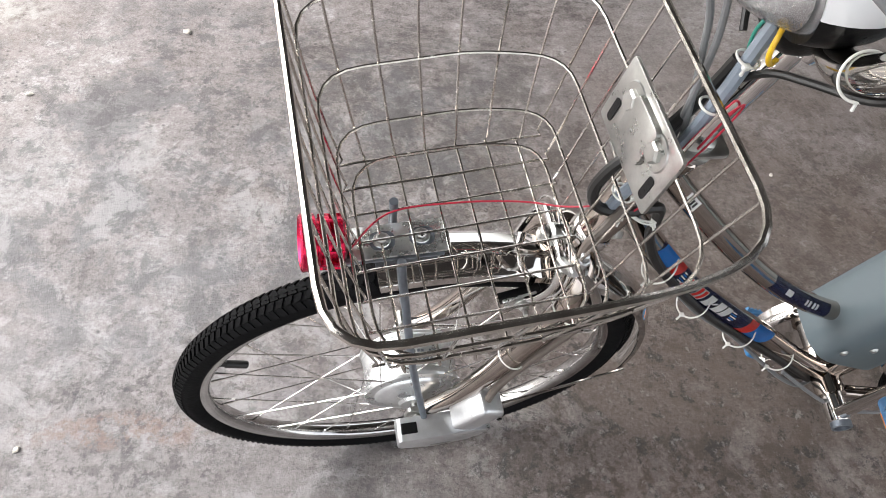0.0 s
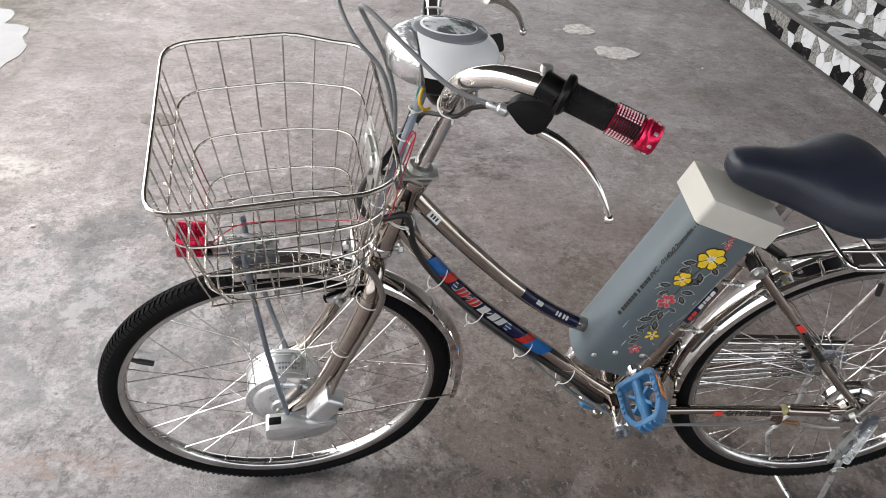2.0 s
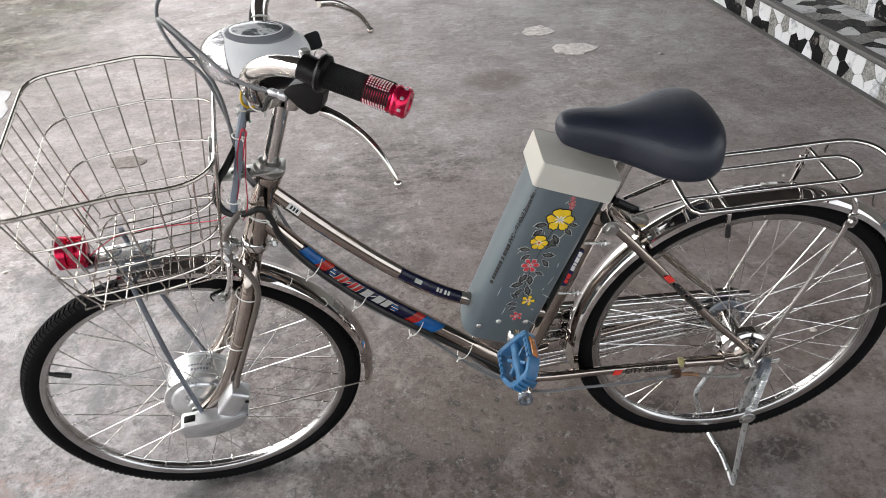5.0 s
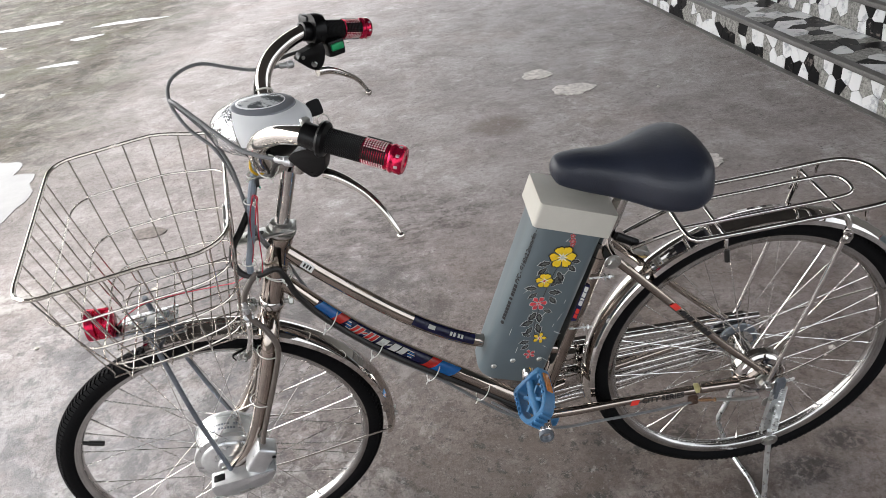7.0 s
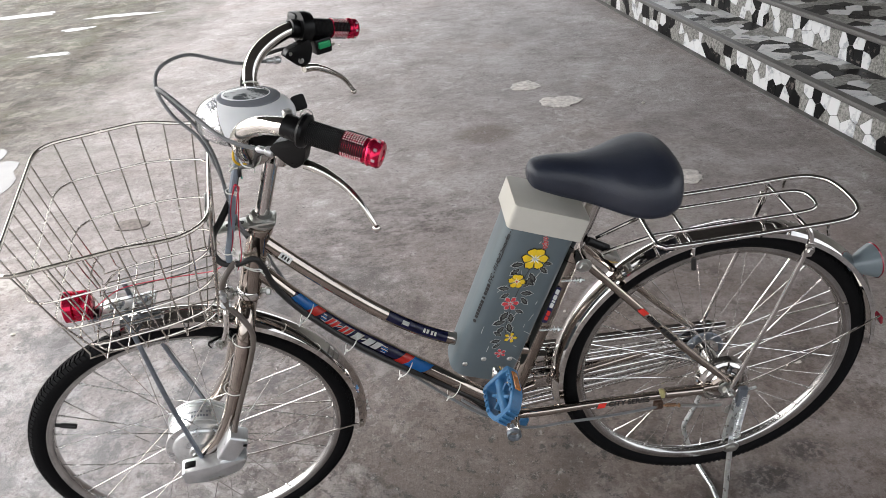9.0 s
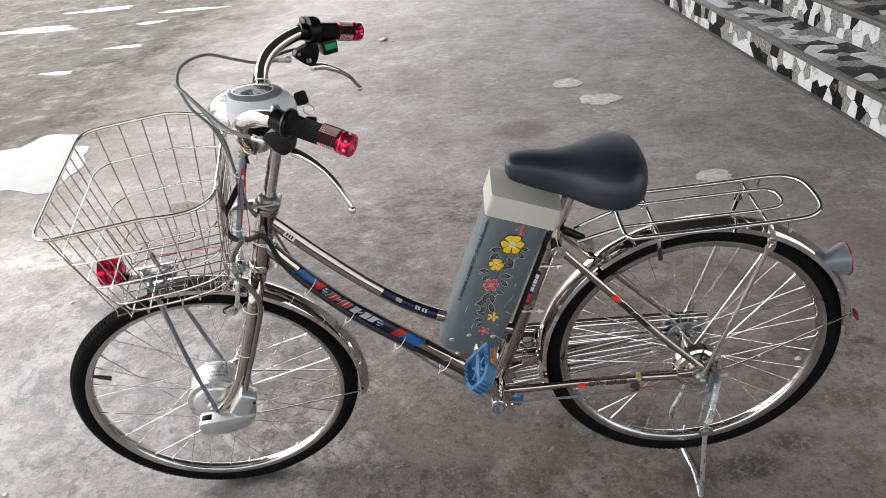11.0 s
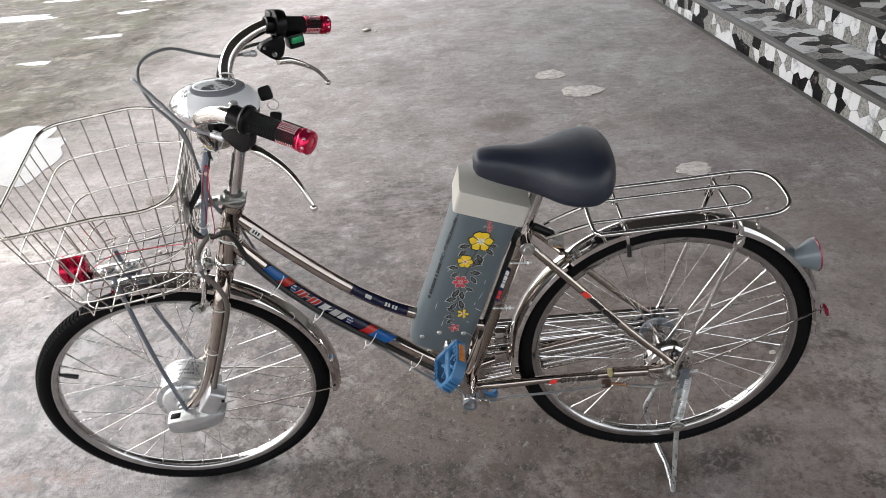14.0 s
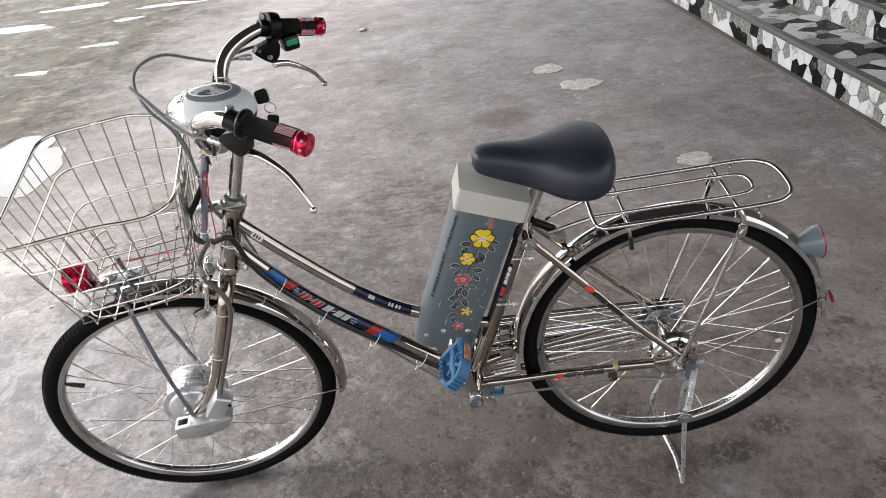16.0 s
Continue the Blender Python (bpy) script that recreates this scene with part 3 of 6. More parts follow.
STEP = Matrix.Translation(STEP_AT) @ Matrix.Rotation(radians(STEP_TURN), 4, "Z")
RISE, TREAD = 0.147, 0.30
Y0, Y1 = -1.6, 4.6


def clip_cell(poly, p, q):
    """Keeps the part of poly that is nearer to p than to q."""
    m, d = ((p[0] + q[0]) / 2, (p[1] + q[1]) / 2), (q[0] - p[0], q[1] - p[1])
    out = []
    for i in range(len(poly)):
        a, b = poly[i - 1], poly[i]
        sa = (a[0] - m[0]) * d[0] + (a[1] - m[1]) * d[1]
        sb = (b[0] - m[0]) * d[0] + (b[1] - m[1]) * d[1]
        if (sa < 0) != (sb < 0):
            t = sa / (sa - sb)
            out.append((a[0] + (b[0] - a[0]) * t, a[1] + (b[1] - a[1]) * t))
        if sb < 0:
            out.append(b)
    return out


def crazy_cells(width, height, cell, seed, ratio=1.0):
    """Cells of an irregular stone cladding in a rectangle, for each the outline."""
    rnd = random.Random(seed)
    nx, ny = max(1, round(width / (cell * ratio))), max(1, round(height / cell))
    sx, sy = width / nx, height / ny
    pts = [((i + 0.5 + rnd.uniform(-0.42, 0.42) + 0.5 * (j % 2)) * sx, (j + 0.5 + rnd.uniform(-0.36, 0.36)) * sy) for i in range(-1, nx + 1) for j in range(ny)]
    cells = []
    for p in pts:
        poly = [(0, 0), (width, 0), (width, height), (0, height)]
        for q in pts:
            if q != p and abs(q[0] - p[0]) < 3 * sx and abs(q[1] - p[1]) < 3 * sy:
                poly = clip_cell(poly, p, q)
                if len(poly) < 3:
                    break
        if len(poly) >= 3:
            c = (sum(v[0] for v in poly) / len(poly), sum(v[1] for v in poly) / len(poly))
            area = 0.5 * abs(sum(poly[i - 1][0] * poly[i][1] - poly[i][0] * poly[i - 1][1] for i in range(len(poly))))
            if area > 2e-4:
                k = 1 - 0.0022 / math.sqrt(area)
                cells.append(rounded([((v[0] - c[0]) * k + c[0], (v[1] - c[1]) * k + c[1]) for v in poly], 0.004, 2))
    rnd.shuffle(cells)
    return cells


def stones(parent, cells, m, seed):
    rnd = random.Random(seed)
    for i, c in enumerate(cells):
        mat = rnd.choices((MARBLE, BLACKSTONE, GREYSTONE), (0.33, 0.3, 0.37))[0]
        part("stone", slab(c, 0.0025, m), mat, parent, smooth=False)


steps = []
for i in range(2):
    x0 = i * (TREAD - 0.004)
    deep = TREAD if i == 0 else 1.7
    body = block((deep, Y1 - Y0, RISE), STEP @ Matrix.Translation((x0 + deep / 2, (Y0 + Y1) / 2 - 0.0, RISE * (i + 0.5))))
    st = tagged(part("step", body, GROUT, smooth=False), "tiled porch step clad in black, white and grey stones", "step", group="steps to the house", kind="structure")
    nose = slab(rounded([(-0.012, -0.022), (0.03, -0.022), (0.03, 0.0), (-0.012, 0.0)], 0.004, 2), Y1 - Y0)
    nose.transform(STEP @ Matrix.Translation((x0, Y1, RISE * (i + 1) + 0.005)) @ Matrix.Rotation(radians(90), 4, "X"))
    part("nosing", nose, NOSING, st, "grey granite edge strip")
    steps.append((st, x0, deep))
wall_block("kerb", (-0.035, Y0, 0.0), (-0.004, Y1, 0.006), GROUT).matrix_world = STEP

# ---------------------------------------------------------------- the bicycle
bike = tagged(new("electric_bicycle"), "nickel-plated step-through electric city bicycle on its kickstand, front wheel turned", "bicycle")
bike.rotation_euler = (radians(LEANING), 0, 0)

HEAD = Vector((-0.237, 0, 0.611))
AXIS = Vector((0.337, 0, 0.9415)).normalized()


def steered(deg):
    return Matrix.Translation(HEAD) @ Matrix.Rotation(radians(deg), 4, AXIS) @ Matrix.Translation(-HEAD)


def axis_at(z):
    return HEAD + AXIS * ((z - HEAD.z) / AXIS.z)


S = steered(STEER)
B = steered(STEER_BAR)
FRONT = Vector((-0.398, 0, 0.291))
REAR = Vector((0.580, 0, 0.332))
RW = Matrix.Translation(REAR + Vector((0, 0.006, 0))) @ Matrix.Rotation(radians(-1.9), 4, "X") @ Matrix.Translation(-REAR)
TYRE_W = 0.0185


def tyre_profile():
    return [(TYRE_W * math.cos(radians(a)) * (1.0 if math.sin(radians(a)) > -0.3 else 0.86), TYRE_W * 0.97 * math.sin(radians(a))) for a in range(0, 360, 24)]


def tread(centre, TYRE_R):
    """Chevron tread: slanted lugs on both sides of a ribbed crown."""
    bm = bmesh.new()
    n = 172
    base_r = TYRE_R - TYRE_W

    def at(ang, lat, lift):
        a = radians(lat)
        rad = base_r + (TYRE_W + lift) * math.cos(a)
        y = (TYRE_W + lift) * math.sin(a)
        return Vector(centre) + Vector((math.cos(ang) * rad, y, math.sin(ang) * rad))

    def lug(cells):
        low = [bm.verts.new(at(a, b, -0.0006)) for a, b in cells]
        top = [bm.verts.new(at(a, b, 0.0014)) for a, b in cells]
        bm.faces.new(top)
        for i in range(len(cells)):
            bm.faces.new((low[i], low[(i + 1) % len(cells)], top[(i + 1) % len(cells)], top[i]))

    for i in range(n):
        a = 2 * math.pi * i / n
        w = 2 * math.pi / n
        for s in (1, -1):
            o = a + (0.5 * w if s < 0 else 0)
            lug([(o, s * 7), (o + 0.52 * w, s * 7), (o + 0.98 * w, s * 30), (o + 0.40 * w, s * 30)])
            lug([(o + 0.42 * w, s * 33), (o + 0.98 * w, s * 33), (o + 0.62 * w, s * 58), (o + 0.12 * w, s * 58)])
        lug([(a + 0.05 * w, -4.5), (a + 0.9 * w, -4.5), (a + 0.95 * w, 4.5), (a + 0.1 * w, 4.5)])
    return bm


def wheel(name, centre, TYRE_R, flange_r, flange_y, m, n_spokes=36, turn=0.0, deep=0.030):
    rim_r = TYRE_R - deep
    rim = ring_sweep(centre, rim_r, [(-0.0125, 0.004), (-0.0124, -0.001), (-0.0115, -0.0055), (-0.0095, -0.0090), (-0.0062, -0.0112), (-0.002, -0.0121), (0.002, -0.0121), (0.0062, -0.0112), (0.0095, -0.0090), (0.0115, -0.0055), (0.0124, -0.001), (0.0125, 0.004), (0.0105, 0.004), (0.009, -0.004), (-0.009, -0.004), (-0.0105, 0.004)], n=120)
    w = part(name, rim, RIMALU, bike, "polished aluminium spoked rim", m)
    part("tyre", ring_sweep(centre, TYRE_R - TYRE_W, tyre_profile(), n=120), RUBBER, w, "black rubber tyre", m)
    tagged(part("tread", tread(centre, TYRE_R), RUBBER, w, "chevron tread lugs", m), kind="stuff")
    for i in range(n_spokes):
        a = 2 * math.pi * (i + turn) / n_spokes
        side = 1 if i % 2 else -1
        cross = (1 if (i // 2) % 2 else -1) * 2 * math.pi * 2.6 / n_spokes
        hub = Vector(centre) + Vector((flange_r * math.cos(a + cross * 1.5), side * flange_y, flange_r * math.sin(a + cross * 1.5)))
        end = Vector(centre) + Vector(((rim_r - 0.012) * math.cos(a), side * 0.003, (rim_r - 0.012) * math.sin(a)))
        nip = end + (hub - end).normalized() * 0.013
        sp = part("spoke", join(rod(hub, end, 0.00095, 6), rod(nip, end, 0.0018, 6)), SPOKE, w, m=m)
    return w


# front wheel with the hub motor
fw = wheel("front_wheel", FRONT, 0.291, 0.056, 0.030, S)
motor = lathe([(0, -0.047), (0.019, -0.047), (0.022, -0.043), (0.030, -0.041), (0.046, -0.036), (0.049, -0.034), (0.051, -0.031), (0.062, -0.030), (0.063, -0.028), (0.063, -0.0255), (0.0605, -0.0245),
               (0.0605, -0.020), (0.0585, -0.0195), (0.0585, -0.0175), (0.0602, -0.017), (0.0602, 0.017), (0.0585, 0.0175), (0.0585, 0.0195), (0.0605, 0.020), (0.0605, 0.0245), (0.063, 0.0255),
               (0.063, 0.028), (0.062, 0.030), (0.051, 0.031), (0.049, 0.034), (0.046, 0.036), (0.030, 0.041), (0.022, 0.043), (0.019, 0.047), (0, 0.047)], 56,
              Matrix.Translation(FRONT) @ Matrix.Rotation(radians(90), 4, "X"))
drum = part("hub_motor", motor, HUBALU, fw, "silver aluminium hub motor drum", S)
for k in range(15):
    a = radians(62 + 5.0 * k)
    for row, (y, d) in enumerate(((-0.008, 0.0046), (0.002, 0.0032))):
        if (k * 3 + row) % 7:
            part("print_bar", block((0.0032, d, 0.0005), Matrix.Translation(FRONT + Vector((0.0604 * math.cos(a), y, 0.0604 * math.sin(a)))) @ Matrix.Rotation(math.pi / 2 - a, 4, "Y")), DARKSTEEL, drum, m=S)
part("axle", rod(FRONT + Vector((0, -0.085, 0)), FRONT + Vector((0, 0.085, 0)), 0.006), ZINC, fw, m=S)
for sgn in (-1, 1):
    part("axle_nut", rod(FRONT + Vector((0, sgn * 0.052, 0)), FRONT + Vector((0, sgn * 0.062, 0)), 0.0105, 6), ZINC, fw, m=S)
va = radians(155)
vd = Vector((math.cos(va), 0, math.sin(va)))
part("valve", join(rod(FRONT + vd * 0.252, FRONT + vd * 0.238, 0.0035), rod(FRONT + vd * 0.242, FRONT + vd * 0.215, 0.0048)), CABLEBLACK, fw, "black valve cap", S)

# rear wheel with the drum brake and sprocket
rw = wheel("rear_wheel", REAR, 0.293, 0.024, 0.030, RW, turn=0.3, deep=0.034)
part("hub", lathe([(0, -0.034), (0.024, -0.034), (0.026, -0.030), (0.015, -0.026), (0.014, 0.0), (0.015, 0.026), (0.026, 0.030), (0.024, 0.034), (0, 0.034)], 28,
                  Matrix.Translation(REAR) @ Matrix.Rotation(radians(90), 4, "X")), CHROME, rw)
part("brake_drum", lathe([(0, 0.060), (0.016, 0.060), (0.018, 0.064), (0.028, 0.064), (0.030, 0.059), (0.035, 0.058), (0.037, 0.061), (0.042, 0.061), (0.045, 0.057), (0.049, 0.055), (0.050, 0.051), (0.050, 0.040), (0.046, 0.036), (0, 0.036)], 40,
                         Matrix.Translation(REAR) @ Matrix.Rotation(radians(90), 4, "X")), CHROME, rw, "chromed drum brake")
part("sprocket", lathe([(0, 0.036), (0.036, 0.036), (0.038, 0.038), (0.036, 0.042), (0.018, 0.044), (0, 0.044)], 20,
                       Matrix.Translation(REAR) @ Matrix.Rotation(radians(-90), 4, "X")), DARKSTEEL, rw)
part("axle", rod(REAR + Vector((0, -0.094, 0)), REAR + Vector((0, 0.094, 0)), 0.0055), ZINC, rw)
for sgn in (-1, 1):
    part("axle_nut", join(rod(REAR + Vector((0, sgn * 0.072, 0)), REAR + Vector((0, sgn * 0.084, 0)), 0.0105, 6), rod(REAR + Vector((0, sgn * 0.070, 0)), REAR + Vector((0, sgn * 0.072, 0)), 0.015, 20)), ZINC, rw)
# mudguards: thin rolled steel with a raised crown
GUARD = [(-0.0275, -0.012), (-0.026, -0.004), (-0.019, 0.0015), (-0.009, 0.0045), (-0.006, 0.0065), (0.006, 0.0065), (0.009, 0.0045), (0.019, 0.0015), (0.026, -0.004), (0.0275, -0.012),
         (0.0262, -0.012), (0.0248, -0.005), (0.018, 0.0), (0.006, 0.0048), (-0.006, 0.0048), (-0.018, 0.0), (-0.0248, -0.005), (-0.0262, -0.012)]
fg = part("front_mudguard", ring_sweep(FRONT, 0.309, GUARD, -10, 99, 70), CHROME, bike, "chromed front mudguard", S)
rg = part("rear_mudguard", ring_sweep(REAR, 0.304, GUARD, 4, 190, 90), CHROME, bike, "chromed rear mudguard", RW)
for sgn in (-1, 1):
    e = FRONT + Vector((0.303, sgn * 0.029, -0.036))
    part("stay", tube([FRONT + Vector((0.01, sgn * 0.063, 0)), FRONT + Vector((0.1, sgn * 0.058, -0.02)), e], 0.0018, 8), WIRE, fg, m=S)
    e = REAR + Vector((0.286, sgn * 0.029, 0.098))
    part("stay", tube([REAR + Vector((0.01, sgn * 0.074, 0)), REAR + Vector((0.12, sgn * 0.06, 0.034)), e], 0.0018, 8), WIRE, rg)
for k in (0, 1):
    part("bolt", bolt(FRONT + Vector((0.314, 0, -0.012 - 0.02 * k)), FRONT + Vector((0.4, 0, -0.014 - 0.02 * k)), 0.004, 0.005), ZINC, fg, m=S)
part("reflector", block((0.005, 0.020, 0.018), Matrix.Translation(REAR + Vector((0.3105, 0, 0.066))) @ Matrix.Rotation(radians(-14), 4, "Y"), 0.002), REDLENS, rg, "red rear reflector")

# tail lamp on the rear mudguard
TL = along((0.797, 0, 0.533), (0.838, 0, 0.5385)) @ Matrix.Diagonal((1.06, 1.06, 0.72, 1))
lampb = part("tail_lamp", lathe([(0, -0.004), (0.010, -0.004), (0.013, 0.006), (0.021, 0.026), (0.027, 0.044), (0.0295, 0.052), (0.028, 0.054), (0, 0.054)], 28, TL), LAMPGREY, bike, "grey bullet tail lamp")
part("lens", lathe([(0.0300, 0.052), (0.0306, 0.053), (0.0300, 0.056), (0.026, 0.059), (0.012, 0.061), (0, 0.0615)], 28, TL), REDLENS, lampb, "red lens")

# frame
BB = Vector((0.190, 0, 0.272))
frame_tube = part("head_tube", lathe([(0.0165, -0.008), (0.0205, -0.006), (0.0205, 0.004), (0.0182, 0.008), (0.0182, 0.118), (0.0205, 0.122), (0.0205, 0.132), (0.017, 0.134)], 30, along(HEAD, HEAD + AXIS)), FRAME, bike)
TOP = [(-0.196, 0, 0.708), (-0.140, 0, 0.646), (-0.083, 0, 0.588), (-0.035, 0, 0.543), (0.012, 0, 0.505), (0.060, 0, 0.474), (0.102, 0, 0.454), (0.150, 0, 0.436), (0.232, 0, 0.412)]
DOWN = [(-0.213, 0, 0.652), (-0.165, 0, 0.588), (-0.100, 0, 0.514), (-0.026, 0, 0.448), (0.050, 0, 0.385), (0.123, 0, 0.322), (0.185, 0, 0.276)]
part("top_tube", tube(TOP, 0.0122, 20), FRAME, bike)
part("down_tube", tube(DOWN, 0.0138, 20), FRAME, bike)
part("seat_tube", tube([(0.190, 0, 0.268), (0.305, 0, 0.612)], 0.0150, 20), FRAME, bike)
part("bottom_bracket", lathe([(0.0, -0.036), (0.0195, -0.036), (0.0195, 0.036), (0, 0.036)], 24, Matrix.Translation(BB) @ Matrix.Rotation(radians(90), 4, "X")), FRAME, bike)
for sgn in (-1, 1):
    part("chain_stay", tube([(0.198, sgn * 0.026, 0.270), (0.250, sgn * 0.036, 0.281), (0.355, sgn * 0.045, 0.297), (0.480, sgn * 0.058, 0.315), (0.580, sgn * 0.064, 0.330)], [0.0095, 0.0092, 0.0085, 0.0080, 0.0075], 16), FRAME, bike)
    part("dropout", slab(rounded([(-0.035, -0.012), (0.020, -0.020), (0.026, 0.004), (0.004, 0.024), (-0.014, 0.014)], 0.008, 3), 0.005, Matrix.Translation(REAR + Vector((0.005, sgn * 0.066 + 0.0025, 0.0))) @ Matrix.Rotation(radians(90), 4, "X")), FRAME, bike)
    part("seat_stay", tube([(0.318, sgn * 0.034, 0.622), (0.40, sgn * 0.045, 0.535), (0.502, sgn * 0.058, 0.425), (0.588, sgn * 0.066, 0.341)], [0.0076, 0.0073, 0.0070, 0.0066], 16), FRAME, bike)
part("seat_clamp", join(rod((0.313, -0.046, 0.624), (0.313, 0.046, 0.624), 0.0105, 14), rod((0.303, 0, 0.606), (0.311, 0, 0.632), 0.0185, 24)), FRAME, bike)
for sgn in (-1, 1):
    part("clamp_bolt", bolt((0.313, sgn * 0.046, 0.624), (0.313, sgn * 0.1, 0.624), 0.008, 0.006), ZINC, bike)
post = part("seat_post", tube([(0.300, 0, 0.60), (0.345, 0, 0.735)], 0.0118, 18), CHROME, bike)
part("post_clamp", join(rod((0.343, -0.024, 0.735), (0.343, 0.024, 0.735), 0.012, 14), block((0.05, 0.03, 0.012), Matrix.Translation((0.345, 0, 0.75)), 0.003)), ZINC, post)
label_plate = part("number_decal", block((0.022, 0.0006, 0.011), Matrix.Translation((-0.163, -0.0118, 0.6765)) @ Matrix.Rotation(radians(47), 4, "Y") @ Matrix.Rotation(radians(-25), 4, "X")), PAPER, bike, "small white sticker")
for k in (-1, 0, 1):
    part("print_bar", block((0.0030, 0.0004, 0.0060), Matrix.Translation((-0.163, -0.0124, 0.6768)) @ Matrix.Rotation(radians(47), 4, "Y") @ Matrix.Rotation(radians(-25), 4, "X") @ Matrix.Translation((0.0052 * k, 0, 0))), INK, label_plate)

# saddle
sections = []
SAD = [(0.0, 0.010, 0.793, 0.776), (0.025, 0.024, 0.802, 0.766), (0.08, 0.030, 0.806, 0.760), (0.2, 0.036, 0.807, 0.750), (0.35, 0.043, 0.803, 0.740), (0.48, 0.060, 0.802, 0.733),
       (0.60, 0.083, 0.805, 0.728), (0.72, 0.097, 0.810, 0.727), (0.84, 0.099, 0.811, 0.730), (0.93, 0.086, 0.805, 0.737), (0.985, 0.055, 0.793, 0.745), (1.0, 0.018, 0.780, 0.760)]
sb = bmesh.new()
us = np.linspace(0, 1, 44)
us = 0.5 - 0.5 * np.cos(np.pi * us)
rings = []
for u in us:
    w = float(np.interp(u, [s[0] for s in SAD], [s[1] for s in SAD]))
    zt = float(np.interp(u, [s[0] for s in SAD], [s[2] for s in SAD]))
    zb = float(np.interp(u, [s[0] for s in SAD], [s[3] for s in SAD]))
    x = 0.228 + 0.234 * u
    zt, zb = zt - 0.005, zb - 0.005
    sk = min(0.018, (zt - zb) * 0.4)
    ring = []
    for k in range(28):
        a = 2 * math.pi * k / 28
        ca, sa = math.cos(a), math.sin(a)
        yy = w * math.copysign(abs(ca) ** 0.72, ca)
        if sa >= 0:
            zz = zb + sk + (zt - zb - sk) * sa ** 0.62
        else:
            zz = zb + sk - sk * abs(sa) ** 0.6
        ring.append(sb.verts.new((x, yy, zz)))
    rings.append(ring)
for a, b in zip(rings, rings[1:]):
    for k in range(28):
        sb.faces.new((a[k], a[(k + 1) % 28], b[(k + 1) % 28], b[k]))
sb.faces.new(rings[0])
sb.faces.new(rings[-1][::-1])
for _ in range(3):
    bmesh.ops.smooth_vert(sb, verts=sb.verts[:], factor=0.5, use_axis_x=True, use_axis_y=True, use_axis_z=True)
sad = part("saddle", sb, VINYL, bike, "dark blue-black padded vinyl saddle")
for sgn in (-1, 1):
    part("saddle_rail", tube([(0.27, sgn * 0.012, 0.765), (0.32, sgn * 0.02, 0.748), (0.38, sgn * 0.024, 0.748), (0.42, sgn * 0.03, 0.752)], 0.0035, 8), DARKSTEEL, sad)

# battery case on the seat tube
BX = Matrix(((0.9397, 0, 0.3420, 0.083), (0, 1, 0, 0), (-0.3420, 0, 0.9397, 0.415), (0, 0, 0, 1)))
BL, BW, BH = 0.119, 0.092, 0.355


def case_outline(grow, r):
    return rounded([(-grow, -BW / 2 - grow), (BL + grow, -BW / 2 - grow), (BL + grow, BW / 2 + grow), (-grow, BW / 2 + grow)], r, 6)


case = part("battery_case", slab(case_outline(0, 0.034), BH - 0.02, BX, 0.001), PVC, bike, "grey plastic pipe battery case with flower stickers")
part("case_cap", slab(case_outline(0.003, 0.007), 0.041, BX @ Matrix.Translation((0, 0, BH - 0.037)), 0.0025), IVORY, case, "ivory plastic cap")
NEARFACE = BX @ Matrix.Translation((0, -BW / 2 - 0.0003, 0)) @ Matrix.Rotation(radians(90), 4, "X")
for x, z in ((0.018, 0.028), (0.047, 0.046), (0.092, 0.056)):
    part("rivet", lathe([(0, 0.0026), (0.0030, 0.0022), (0.0050, 0.0), (0, 0)], 14, NEARFACE @ Matrix.Translation((x, z, 0))), ZINC, case)


def decal(name, pts, x, z, ang, mat, lift, size=1.0):
    m = NEARFACE @ Matrix.Translation((x, z, lift)) @ Matrix.Rotation(radians(ang), 4, "Z") @ Matrix.Diagonal((size, size, 1, 1))
    return part(name, slab(pts, 0.0002, m), mat, case, smooth=False)


def petal(l, w, k=0.8):
    return [(l * t, w * math.sin(math.pi * t ** k) * s if t < 1 else 0.0) for s, ts in ((1, (0.0, 0.2, 0.45, 0.7, 0.9, 1.0)), (-1, (0.9, 0.7, 0.45, 0.2))) for t in ts]


def notched(r, w, seed):
    """A broad petal, narrow at its root, with a ruffled outer edge."""
    rnd = random.Random(seed)
    rim = [(r * (0.93 + rnd.uniform(-0.07, 0.08)) * math.cos(a), w * math.sin(a) * 1.45) for a in np.linspace(-0.72, 0.72, 9)]
    return [(0.02 * r, 0)] + [(0.45 * r, -0.62 * w)] + rim + [(0.45 * r, 0.62 * w)]


def flower(x, z, r, mat, seed, n=6, wide=0.405):
    """A printed blossom: dark-edged ruffled petals round a pale star."""
    rnd = random.Random(seed)
    a0 = rnd.uniform(0, 70)
    for k in range(n):
        a = a0 + 360 / n * k + rnd.uniform(-7, 7)
        lift = 0.00002 * k
        decal("petal_outline", notched(r * 1.07, r * (wide + 0.055), seed * 10 + k), x, z, a, INK if mat is PETAL else PALEPRINT, 0.0005 + lift)
        decal("petal", notched(r * 0.98, r * wide, seed * 10 + k), x, z, a, mat, 0.0008 + lift)
    for k in range(8):
        decal("stamen", petal(r * (0.50 if k % 2 else 0.36), r * 0.05), x, z, a0 + 45 * k, PAPER if mat is PETAL else PALEPRINT, 0.0011)
    decal("flower_eye", [(r * 0.13 * math.cos(q), r * 0.13 * math.sin(q)) for q in np.linspace(0, 6.28, 9)[:-1]], x, z, 0, PALEPRINT if r > 0.018 else PETALRED, 0.0013)


